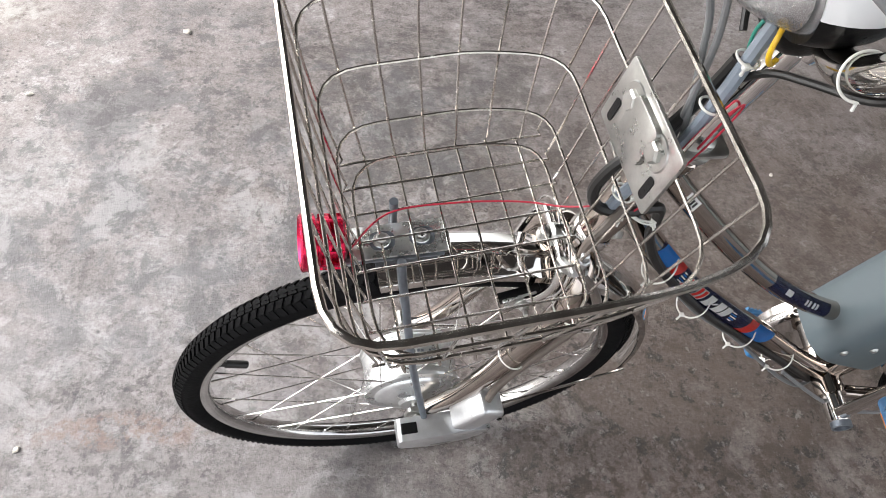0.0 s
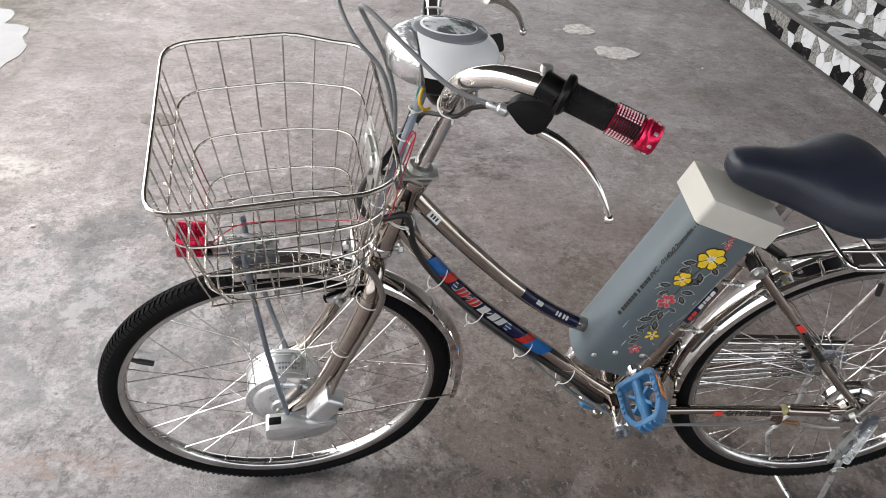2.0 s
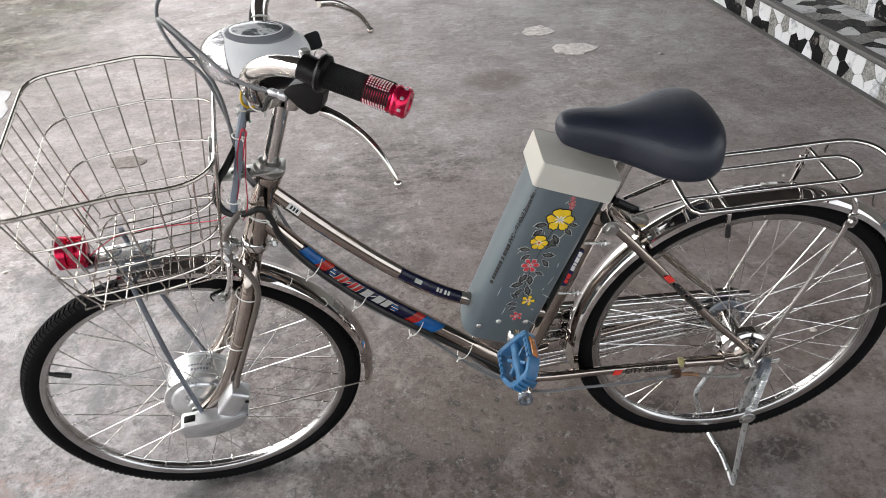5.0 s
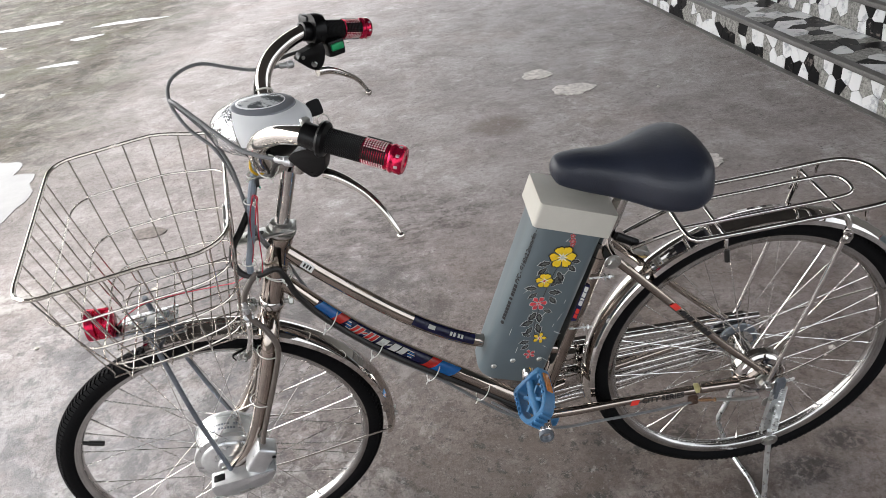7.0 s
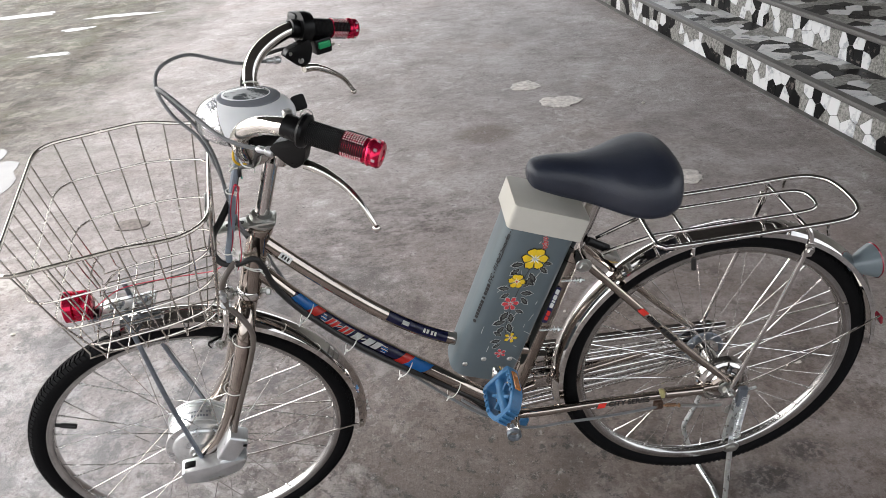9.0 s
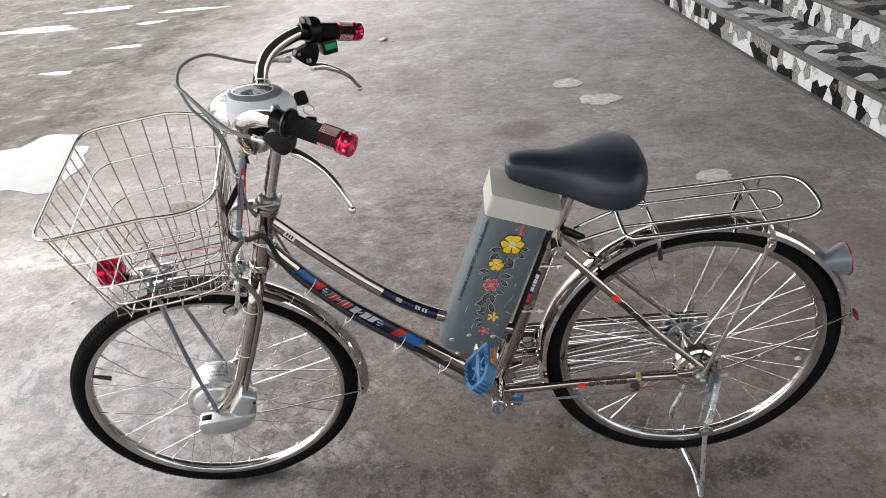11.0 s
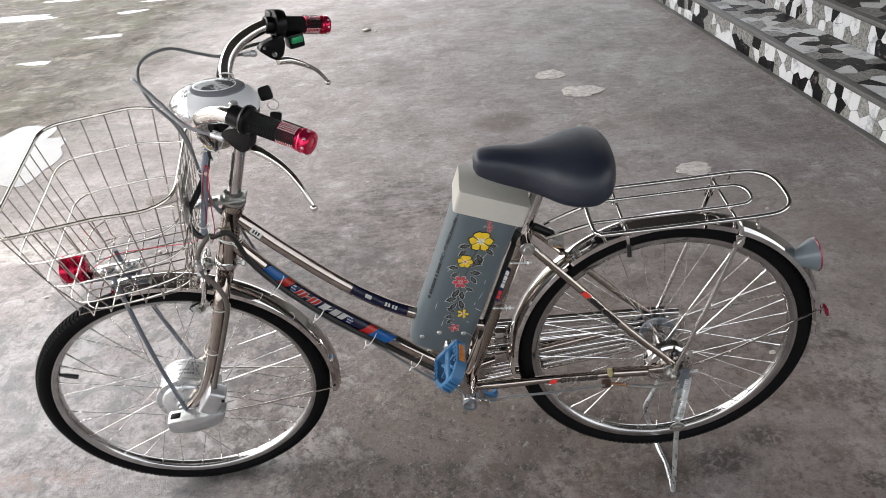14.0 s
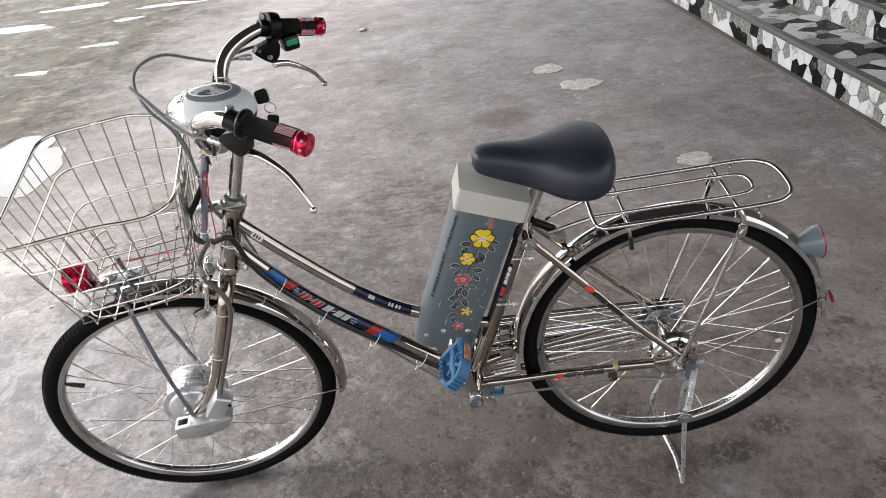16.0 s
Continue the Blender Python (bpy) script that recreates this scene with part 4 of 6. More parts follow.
def toothed(l, w):
    """A leaf with a few coarse teeth."""
    half = [(0.0, 0.0), (0.20, 0.62), (0.34, 0.55), (0.46, 1.0), (0.58, 0.66), (0.70, 0.78), (0.82, 0.36), (1.0, 0.0)]
    return [(l * t, w * q) for t, q in half] + [(l * t, -w * q) for t, q in half[-2:0:-1]]


def leaf(x, z, l, a):
    l = l * 0.88
    decal("leaf_outline", toothed(l * 1.10, l * 0.33), x, z, a, PALEPRINT, 0.0001)
    decal("leaf", toothed(l, l * 0.27), x + l * 0.03 * math.cos(radians(a)), z + l * 0.03 * math.sin(radians(a)), a, INK, 0.0003)
    decal("leaf_vein", toothed(l * 0.62, l * 0.13), x + l * 0.16 * math.cos(radians(a)), z + l * 0.16 * math.sin(radians(a)), a, LEAF, 0.0005)


# sprig of flowers up the side of the case
for x, z, r, mat, sd in ((0.061, 0.271, 0.0225, PETAL, 1), (0.047, 0.222, 0.0150, PETAL, 2), (0.052, 0.176, 0.0150, PETALRED, 3), (0.077, 0.104, 0.0125, PETAL, 4),
                         (0.071, 0.066, 0.0105, PETALRED, 5), (0.067, 0.303, 0.0060, PETALRED, 6), (0.064, 0.312, 0.0045, PETALRED, 7), (0.069, 0.296, 0.0045, PETALRED, 8)):
    flower(x, z, r, mat, sd, 6 if sd < 4 else 5, 0.35 if sd < 3 else 0.27)
for x, z, l, a in ((0.044, 0.258, 0.024, 205), (0.040, 0.247, 0.022, 235), (0.078, 0.258, 0.022, -30), (0.082, 0.266, 0.018, 5), (0.064, 0.243, 0.026, -50), (0.070, 0.236, 0.024, -95),
                   (0.060, 0.228, 0.022, -20), (0.036, 0.205, 0.022, 190), (0.040, 0.196, 0.020, 230), (0.062, 0.200, 0.024, 10), (0.068, 0.192, 0.022, -40), (0.062, 0.212, 0.018, 60),
                   (0.054, 0.158, 0.026, 250), (0.060, 0.156, 0.024, -70), (0.066, 0.164, 0.018, -10), (0.056, 0.138, 0.026, 215), (0.064, 0.134, 0.026, -60), (0.058, 0.126, 0.022, 250),
                   (0.062, 0.104, 0.020, 160), (0.064, 0.094, 0.020, 205), (0.066, 0.086, 0.018, 230)):
    leaf(0.057 + (x - 0.057) * 0.78, z, l, a)
part("stem", tube([NEARFACE @ Vector(p) for p in ((0.064, 0.266, 0), (0.058, 0.238, 0), (0.056, 0.20, 0), (0.057, 0.16, 0), (0.062, 0.12, 0), (0.074, 0.102, 0))], 0.0005, 6), INK, case)

# scuffs on the plastic
srnd = random.Random(17)
for k in range(16):
    decal("scuff", petal(srnd.uniform(0.006, 0.026), srnd.uniform(0.0003, 0.0007)), srnd.uniform(0.020, 0.098), srnd.uniform(0.05, 0.30), srnd.choice((70, 60, 100, 35, -20)) + srnd.uniform(-12, 12), PALEPRINT, 0.00002)

# printed line that runs up the case
TXT = BX @ Matrix(((0, -0.7071, -0.7071, 0.0080), (0, 0.7071, -0.7071, -0.0380), (1, 0, 0, 0.118), (0, 0, 0, 1))) @ Matrix.Translation((0, 0, 0.0006))
part("print_ring", slab([(0.003 + 0.0034 * math.cos(a), 0.0034 * math.sin(a)) for a in np.linspace(0, 6.28, 14)[:-1]], 0.0002, TXT), INK, case, smooth=False)
for x0, ln in ((0.010, 0.005), (0.016, 0.006), (0.023, 0.005), (0.029, 0.006), (0.036, 0.005), (0.042, 0.006), (0.052, 0.004), (0.060, 0.005), (0.066, 0.003), (0.070, 0.006), (0.077, 0.006)):
    part("print_bar", slab([(x0, -0.0030), (x0 + ln, -0.0030), (x0 + ln, 0.0030), (x0, 0.0030)], 0.0002, TXT), INK, case, smooth=False)
lettering("PVC - \u00d8140x2.2mmx4m - PN", 0.0098, TXT @ Matrix.Translation((0.085, 0, 0)), INK, case)

# printed sleeve stickers on the frame tubes


def sleeve(path, r, t0, t1, a0, a1, skew=0.0, n=10, k=8):
    """A sticker wrapped on a tube in the xz plane, from t0 to t1 of its length and between two angles round it."""
    fine = smooth_path(path, 12)
    d = [0.0]
    for a, b in zip(fine, fine[1:]):
        d.append(d[-1] + (b - a).length)

    def at(t):
        s = t * d[-1]
        i = min(max(int(np.searchsorted(d, s)) - 1, 0), len(fine) - 2)
        f = (s - d[i]) / (d[i + 1] - d[i])
        return fine[i].lerp(fine[i + 1], f), (fine[i + 1] - fine[i]).normalized()

    bm = bmesh.new()
    grid = []
    for i in range(n + 1):
        row = []
        for j in range(k + 1):
            p, tg = at(t0 + (t1 - t0) * i / n + skew * (j / k - 0.5))
            nrm = Vector((-tg.z, 0, tg.x))
            nrm = nrm if nrm.z > 0 else -nrm
            a = radians(a0 + (a1 - a0) * j / k)
            row.append(bm.verts.new(p + r * (math.cos(a) * Vector((0, -1, 0)) + math.sin(a) * nrm)))
        grid.append(row)
    for i in range(n):
        for j in range(k):
            bm.faces.new((grid[i][j], grid[i + 1][j], grid[i + 1][j + 1], grid[i][j + 1]))
    bmesh.ops.solidify(bm, geom=bm.faces[:], thickness=0.0002)
    return bm


dt = [o for o in bike.children if o.name == "down_tube"][0]
tt = [o for o in bike.children if o.name == "top_tube"][0]
part("sticker", sleeve(DOWN, 0.01395, 0.13, 0.62, -25, 75, 0.0), NAVY, dt, "navy maker's sticker with red, white and blue blocks")
for t0, t1, mat in ((0.13, 0.20, SKYBLUE), (0.20, 0.235, SCARLET), (0.55, 0.585, SCARLET), (0.585, 0.66, SKYBLUE)):
    part("sticker", sleeve(DOWN, 0.01412, t0, t1, -27, 76, 0.03), mat, dt)
for t0, t1, mat in ((0.272, 0.284, SCARLET), (0.290, 0.302, SCARLET), (0.308, 0.318, SCARLET), (0.325, 0.337, SCARLET), (0.343, 0.355, SCARLET),
                    (0.370, 0.396, PAPER), (0.401, 0.409, PAPER), (0.414, 0.440, PAPER), (0.445, 0.467, PAPER)):
    tall = t1 - t0 > 0.011
    part("logo_edge", sleeve(DOWN, 0.01420, t0 - 0.003, t1 + 0.003, -7 if tall else 16, 57 if tall else 40, 0.016, 4, 6), PALEPRINT if mat is SCARLET else INK, dt)
    part("logo_bar", sleeve(DOWN, 0.01432, t0, t1, -4 if tall else 19, 54 if tall else 37, 0.016, 4, 6), mat, dt)
for j in range(5):
    part("logo_bar", sleeve(DOWN, 0.01425, 0.478 - 0.002 * j, 0.500 - 0.003 * abs(j - 2), 0 + 11 * j, 6 + 11 * j, 0.0, 3, 2), SKYBLUE if j % 2 else PAPER, dt)
    part("logo_bar", sleeve(DOWN, 0.01425, 0.242 + 0.002 * abs(j - 2), 0.266 - 0.002 * j, 0 + 11 * j, 6 + 11 * j, 0.0, 3, 2), SKYBLUE if j % 2 else PAPER, dt)
part("sticker", sleeve(TOP, 0.01235, 0.475, 0.70, -10, 80), NAVY, tt, "navy maker's sticker")
for t0, t1 in ((0.53, 0.555), (0.61, 0.618), (0.622, 0.630), (0.638, 0.646), (0.650, 0.658)):
    part("logo_bar", sleeve(TOP, 0.01250, t0, t1, 18, 52, 0.0, 3, 4), PAPER, tt)
stay_l = [o for o in bike.children if o.name.startswith("chain_stay")][0]
CST = [(0.198, -0.026, 0.270), (0.250, -0.036, 0.281), (0.355, -0.045, 0.297), (0.480, -0.058, 0.316), (0.575, -0.064, 0.333)]
part("sticker", slab([(0, -0.005), (0.014, -0.005), (0.019, 0.005), (0.005, 0.005)], 0.0004, Matrix.Translation((0.350, -0.0540, 0.2970)) @ Matrix.Rotation(radians(-6), 4, "Z") @ Matrix.Rotation(radians(-6), 4, "Y") @ Matrix.Rotation(radians(78), 4, "X")), SCARLET, stay_l, smooth=False)
lettering("CITY SERIES", 0.0145, Matrix.Translation((0.371, -0.0557, 0.3000)) @ Matrix.Rotation(radians(-6), 4, "Z") @ Matrix.Rotation(radians(-8), 4, "Y") @ Matrix.Rotation(radians(78), 4, "X"), INK, stay_l)
ss_l = [o for o in bike.children if o.name.startswith("seat_stay")][0]
SSM = Matrix.Translation((0.411, -0.0545, 0.5265)) @ Matrix.Rotation(radians(-8.6), 4, "Z") @ Matrix.Rotation(radians(47), 4, "Y") @ Matrix.Rotation(radians(80), 4, "X")
part("sticker", slab([(0, -0.005), (0.016, -0.005), (0.020, 0.005), (0.004, 0.005)], 0.0006, SSM), SCARLET, ss_l, smooth=False)
for x0, ln in ((0.024, 0.010), (0.036, 0.004), (0.042, 0.010), (0.060, 0.009), (0.071, 0.004), (0.077, 0.010), (0.089, 0.009)):
    part("logo_bar", slab([(x0, -0.0045), (x0 + ln, -0.0045), (x0 + ln + 0.002, 0.0045), (x0 + 0.002, 0.0045)], 0.0010, SSM @ Matrix.Translation((0, 0, 0.0002))), INK, ss_l, smooth=False)

# cranks, pedals and chain case
PED = Vector((0.163, 0, 0.446))


def crank(sgn):
    end = PED if sgn < 0 else BB * 2 - PED
    a, b = BB + Vector((0, sgn * 0.062, 0)), Vector((end.x, sgn * 0.088, end.z))
    bm = join(tube([a, a.lerp(b, 0.5), b], [0.0095, 0.008, 0.0075], 12), rod(a + Vector((0, -sgn * 0.03, 0)), a + Vector((0, sgn * 0.014, 0)), 0.0145, 20),
              rod(b + Vector((0, -sgn * 0.008, 0)), b + Vector((0, sgn * 0.008, 0)), 0.0125, 16))
    c = part("crank_arm", bm, CHROME, bike)
    part("spindle_end", lathe([(0.0135, 0), (0.0135, 0.012), (0.0105, 0.012), (0.0105, 0.004), (0, 0.004)], 20, along(a + Vector((0, sgn * 0.008, 0)), a + Vector((0, sgn * 0.1, 0)))), DARKSTEEL, c)
    return b


def pedal(at, sgn, tilt):
    m = Matrix.Translation(at) @ Matrix.Rotation(radians(tilt), 4, "Y") @ Matrix.Diagonal((0.88, -0.88 * sgn, 0.9, 1))
    # built from its inner end at y 0 outwards to y -0.1
    outer = rounded([(-0.038, -0.004), (-0.030, -0.0), (0.030, 0.0), (0.038, -0.004), (0.038, -0.070), (0.022, -0.100), (-0.022, -0.100), (-0.038, -0.070)], 0.010, 3)
    bm = bmesh.new()
    n = len(outer)
    inner = [(x * 0.76, -0.05 + (y + 0.05) * 0.80) for x, y in outer]
    v = [[bm.verts.new((x, y, z)) for x, y in ring] for ring, z in ((outer, -0.012), (outer, 0.012), (inner, 0.012), (inner, -0.012))]
    for a in range(4):
        for i in range(n):
            bm.faces.new((v[a][i], v[a][(i + 1) % n], v[(a + 1) % 4][(i + 1) % n], v[(a + 1) % 4][i]))
    bmesh.ops.bevel(bm, geom=[e for e in bm.edges if e.is_manifold and abs(e.verts[0].co.z - e.verts[1].co.z) < 1e-6], offset=0.0015, segments=1, affect="EDGES")
    p = part("pedal", bm, BLUE, bike, "blue plastic pedal with amber reflectors", m)
    part("barrel", lathe([(0, 0), (0.010, 0), (0.010, 0.03), (0.013, 0.05), (0.010, 0.07), (0.010, 0.098), (0, 0.098)], 16, m @ along((0, 0, 0), (0, -1, 0))), BLUE, p)
    for s in (-1, 1):
        part("brace", block((0.052, 0.006, 0.016), m @ Matrix.Translation((0, -0.05 + s * 0.0, 0)) @ Matrix.Rotation(radians(s * 42), 4, "Z"), 0.001), BLUE, p)
        part("reflector", block((0.004, 0.045, 0.013), m @ Matrix.Translation((s * 0.0385, -0.040, 0.0)), 0.001), AMBER, p, "amber reflector")
        for k in range(5):
            part("tooth", block((0.004, 0.005, 0.004), m @ Matrix.Translation((s * 0.033, -0.016 - 0.012 * k, 0.0135))), BLUE, p)
    for k in range(4):
        part("rib", block((0.004, 0.008, 0.020), m @ Matrix.Translation((-0.015 + 0.010 * k, -0.100, 0)), 0.0008), BLUE, p)
    part("spindle", rod(m @ Vector((0, 0.016, 0)), m @ Vector((0, -0.004, 0)), 0.007), ZINC, p)


b = crank(-1)
pedal(b + Vector((0, -0.012, 0)), -1, -48)
b = crank(1)
pedal(b + Vector((0, 0.012, 0)), 1, 20)

cc = []
for i in range(21):
    a = radians(90 + 180 * i / 20)
    cc.append((0.190 + 0.080 * math.cos(a), 0.270 + 0.080 * math.sin(a)))
for i in range(17):
    a = radians(-90 + 180 * i / 16)
    cc.append((0.602 + 0.042 * math.cos(a), 0.316 + 0.042 * math.sin(a)))
ccm = Matrix.Translation((0, 0.082, 0)) @ Matrix.Rotation(radians(90), 4, "X")
CCP = [(x, 0.0625, z) for x, z in cc]
chain = part("chain_case", slab(cc, 0.026, ccm, 0.011), CHROME, bike, "chromed full chain case")
for k in range(6):
    z0, z1 = 0.214 + 0.0215 * k, 0.285 + 0.0118 * k
    part("rib", tube([(0.225, 0.0565, z0), (0.30, 0.0562, z0 + (z1 - z0) * 0.2), (0.45, 0.0562, z0 + (z1 - z0) * 0.6), (0.60, 0.0565, z1)], [0.004, 0.0085 - 0.0006 * k, 0.0075, 0.004], 14), CHROME, chain)
part("edge_bead", tube(CCP, 0.0075, 12, 2, True), CHROME, chain)
part("front_bracket", join(block((0.024, 0.02, 0.030), Matrix.Translation((0.262, 0.04, 0.345)), 0.004), block((0.03, 0.016, 0.034), Matrix.Translation((0.262, 0.03, 0.300)), 0.004)), CHROME, chain)

# rear carrier
carrier = part("rear_carrier", tube([(0.60, -0.071, 0.675), (0.70, -0.071, 0.682), (0.735, -0.060, 0.684), (0.752, -0.030, 0.685), (0.752, 0.030, 0.685), (0.735, 0.060, 0.684), (0.70, 0.071, 0.682), (0.60, 0.071, 0.675),
                                     (0.45, 0.071, 0.666), (0.428, 0.066, 0.664), (0.420, 0.045, 0.664), (0.420, -0.045, 0.664), (0.428, -0.066, 0.664), (0.45, -0.071, 0.666)], 0.0042, 10, 6, True), CHROME, bike, "chromed wire rear carrier")
part("inner_loop", tube([(0.422, -0.032, 0.664), (0.55, -0.032, 0.672), (0.66, -0.032, 0.679), (0.690, -0.024, 0.681), (0.698, 0, 0.681), (0.690, 0.024, 0.681), (0.66, 0.032, 0.679), (0.55, 0.032, 0.672), (0.422, 0.032, 0.664)], 0.0034, 10), CHROME, carrier)
for x, z in ((0.475, 0.662), (0.655, 0.674)):
    part("crossbar", tube([(x, -0.071, z + 0.001), (x, 0, z), (x, 0.071, z + 0.001)], 0.0034, 10), CHROME, carrier)
for sgn in (-1, 1):
    part("leg", tube([(0.655, sgn * 0.071, 0.676), (0.660, sgn * 0.076, 0.664), (0.659, sgn * 0.078, 0.641), (0.633, sgn * 0.080, 0.527), (0.606, sgn * 0.080, 0.425), (0.587, sgn * 0.080, 0.352), (0.580, sgn * 0.079, 0.330)], 0.0044, 10), CHROME, carrier)
    part("leg_clamp", join(block((0.016, 0.006, 0.024), Matrix.Translation((0.659, sgn * 0.082, 0.640)) @ Matrix.Rotation(radians(8), 4, "Y"), 0.002), bolt((0.659, sgn * 0.085, 0.640), (0.659, sgn * 0.2, 0.640), 0.005, 0.004)), CHROME, carrier)
    part("front_strut", tube([(0.425, sgn * 0.030, 0.662), (0.385, sgn * 0.026, 0.648), (0.345, sgn * 0.022, 0.632)], 0.0036, 8), CHROME, carrier)
    part("hook", tube([(0.688, sgn * 0.071, 0.681), (0.688, sgn * 0.074, 0.668), (0.690, sgn * 0.076, 0.660)], 0.0026, 8), CHROME, carrier)
    part("front_leg", tube([(0.475, sgn * 0.071, 0.660), (0.476, sgn * 0.071, 0.645), (0.478, sgn * 0.065, 0.636)], 0.0034, 8), CHROME, carrier)
part("strap_end", rod((0.478, -0.071, 0.640), (0.480, -0.074, 0.618), 0.0042), CABLEBLACK, carrier)

# lock bracket and screws on the seat tube
for z in (0.47, 0.575):
    x = 0.190 + (z - 0.268) / 0.344 * 0.115
    part("case_bolt", join(rod((x - 0.010, -0.019, z + 0.001), (x + 0.031, -0.020, z - 0.001), 0.0020, 10), rod((x + 0.021, -0.0195, z - 0.0005), (x + 0.025, -0.0195, z - 0.0007), 0.0044, 6), rod((x + 0.015, -0.0195, z), (x + 0.0165, -0.0195, z), 0.0066, 16)), GALV, bike)
SEATM = Matrix.Translation((0.2510, -0.0152, 0.4860)) @ Matrix.Rotation(radians(-71.5), 4, "Y") @ Matrix.Rotation(radians(90), 4, "X")
seat_tube = [o for o in bike.children if o.name == "seat_tube"][0]
part("sticker", slab(rounded([(0, -0.010), (0.080, -0.010), (0.080, 0.000), (0, 0.000)], 0.003, 3), 0.0006, SEATM), NAVY, seat_tube, "navy maker's sticker")
for x0, ln, mat in ((0.006, 0.008, SCARLET), (0.016, 0.010, SCARLET), (0.034, 0.010, PAPER), (0.046, 0.004, PAPER), (0.052, 0.010, PAPER), (0.064, 0.010, PAPER)):
    part("logo_bar", slab([(x0, -0.0085), (x0 + ln, -0.0085), (x0 + ln + 0.002, -0.0020), (x0 + 0.002, -0.0020)], 0.0004, SEATM @ Matrix.Translation((0, 0, 0.0007))), mat, seat_tube, smooth=False)
part("pump_peg", rod((0.325, -0.012, 0.650), (0.362, -0.012, 0.628), 0.0075, 12), BLACK, bike)
part("guard_bridge", block((0.03, 0.04, 0.012), Matrix.Translation((0.368, 0, 0.612)) @ Matrix.Rotation(radians(30), 4, "Y"), 0.003), ZINC, bike)
part("guard_bolt", bolt((0.372, -0.012, 0.606), (0.385, -0.03, 0.69), 0.006, 0.006), BRASS, bike)

# brake cable clip on the chain stay
part("yellow_band", rod((0.466, -0.0557, 0.3146), (0.476, -0.0569, 0.3159), 0.0094, 18), OCHRE, stay_l, "worn yellow band at the end of the lettering")
part("flattened_end", rod((0.476, -0.0569, 0.3159), (0.545, -0.0652, 0.3247), 0.0106, 18), FRAME, stay_l)
clip = part("stay_clip", join(slab(rounded([(-0.009, -0.011), (0.010, -0.010), (0.008, 0.012), (-0.010, 0.010)], 0.004, 3), 0.004, Matrix.Translation((0.464, -0.061, 0.293)) @ Matrix.Rotation(radians(90), 4, "X")),
                              bolt((0.464, -0.065, 0.294), (0.464, -0.2, 0.294), 0.0045, 0.004)), RUST, bike, "rusty cable clip")
adjust = [(0.476 + 0.020 * a / 44.0, -0.067 - 0.0032 * math.sin(a), 0.2940 + 0.0032 * math.cos(a) - 0.002 * a / 44.0) for a in np.linspace(0, 44.0, 110)]
part("cable_spring", tube(adjust, 0.0008, 6, smooth=False), COPPER, clip, "coppery return spring")
part("cable_adjuster", join(rod((0.472, -0.067, 0.2945), (0.503, -0.069, 0.2918), 0.0019, 10), rod((0.500, -0.0685, 0.2920), (0.504, -0.069, 0.2916), 0.0042, 6)), COPPER, clip)
part("rear_brake_cable", tube([(0.10, -0.02, 0.318), (0.20, -0.05, 0.262), (0.30, -0.058, 0.268), (0.40, -0.062, 0.279), (0.460, -0.066, 0.291)], 0.0026, 8), CABLEGREY, bike)
part("brake_arm", tube([(0.503, -0.069, 0.2918), (0.55, -0.070, 0.284), (0.585, -0.066, 0.278)], 0.003, 8), ZINC, bike)

# kickstand: hinged plate, spring and the bent leg
KM = Matrix.Translation((0.597, -0.084, 0.337)) @ Matrix.Rotation(radians(-1.2), 4, "Y") @ Matrix.Rotation(radians(96), 4, "X")
kick = part("kickstand", join(slab(rounded([(-0.006, -0.022), (0.009, -0.018), (0.009, -0.06), (0.008, -0.146), (-0.007, -0.149), (-0.005, -0.08)], 0.004, 3), 0.003, KM),
                              slab([(-0.006, -0.024), (-0.004, -0.024), (-0.005, -0.146), (-0.007, -0.146)], 0.010, KM),
                              slab([(0.0085, -0.060), (0.0105, -0.060), (0.0095, -0.140), (0.0075, -0.140)], 0.010, KM)), GALV, bike, "zinc-plated kickstand with a coil spring, folded down")
part("hinge", join(slab(rounded([(-0.004, 0.012), (0.012, 0.014), (0.011, -0.040), (-0.003, -0.036)], 0.003, 3), 0.008, KM @ Matrix.Translation((0, 0, 0.002)))), DARKSTEEL, kick, "dark hinge block")
part("stop_plate", slab(rounded([(-0.013, -0.052), (0.020, -0.036), (0.022, -0.062), (0.012, -0.080), (-0.014, -0.070)], 0.005, 3), 0.002, KM @ Matrix.Translation((0, 0, -0.004))), ZINC, kick)
part("spring_hook", tube([KM @ Vector((0.010, 0.010, 0.008)), KM @ Vector((0.022, 0.012, 0.008)), KM @ Vector((0.027, 0.008, 0.004))], 0.0026, 8), GALV, kick)
part("leg", tube([(0.600, -0.092, 0.215), (0.601, -0.100, 0.150), (0.603, -0.110, 0.080), (0.605, -0.1175, 0.022), (0.604, -0.119, 0.0145), (0.605, -0.112, 0.0145), (0.607, -0.080, 0.0125), (0.608, -0.050, 0.0105), (0.603, 0.0, 0.0065), (0.602, 0.035, 0.0055),
           (0.596, 0.050, 0.020), (0.586, 0.062, 0.052), (0.584, 0.067, 0.075), (0.596, 0.070, 0.110), (0.609, 0.072, 0.160), (0.604, 0.076, 0.220), (0.590, 0.079, 0.320)], 0.0050, 12, 8), GALV, kick, "bent chromed leg")
helix = [(0.6015 + 0.0052 * math.cos(a) + 0.0065 * (1 - a / 138.2), -0.100 + 0.008 * (1 - a / 138.2) - 0.0052 * math.sin(a), 0.226 + 0.104 * (1 - a / 138.2)) for a in np.linspace(0, 138.2, 270)]
part("spring", tube(helix, 0.0014, 6, smooth=False), GALV, kick, "coil return spring")
part("pivot", bolt((0.599, -0.099, 0.196), (0.599, -0.2, 0.19), 0.009, 0.005), ZINC, kick)

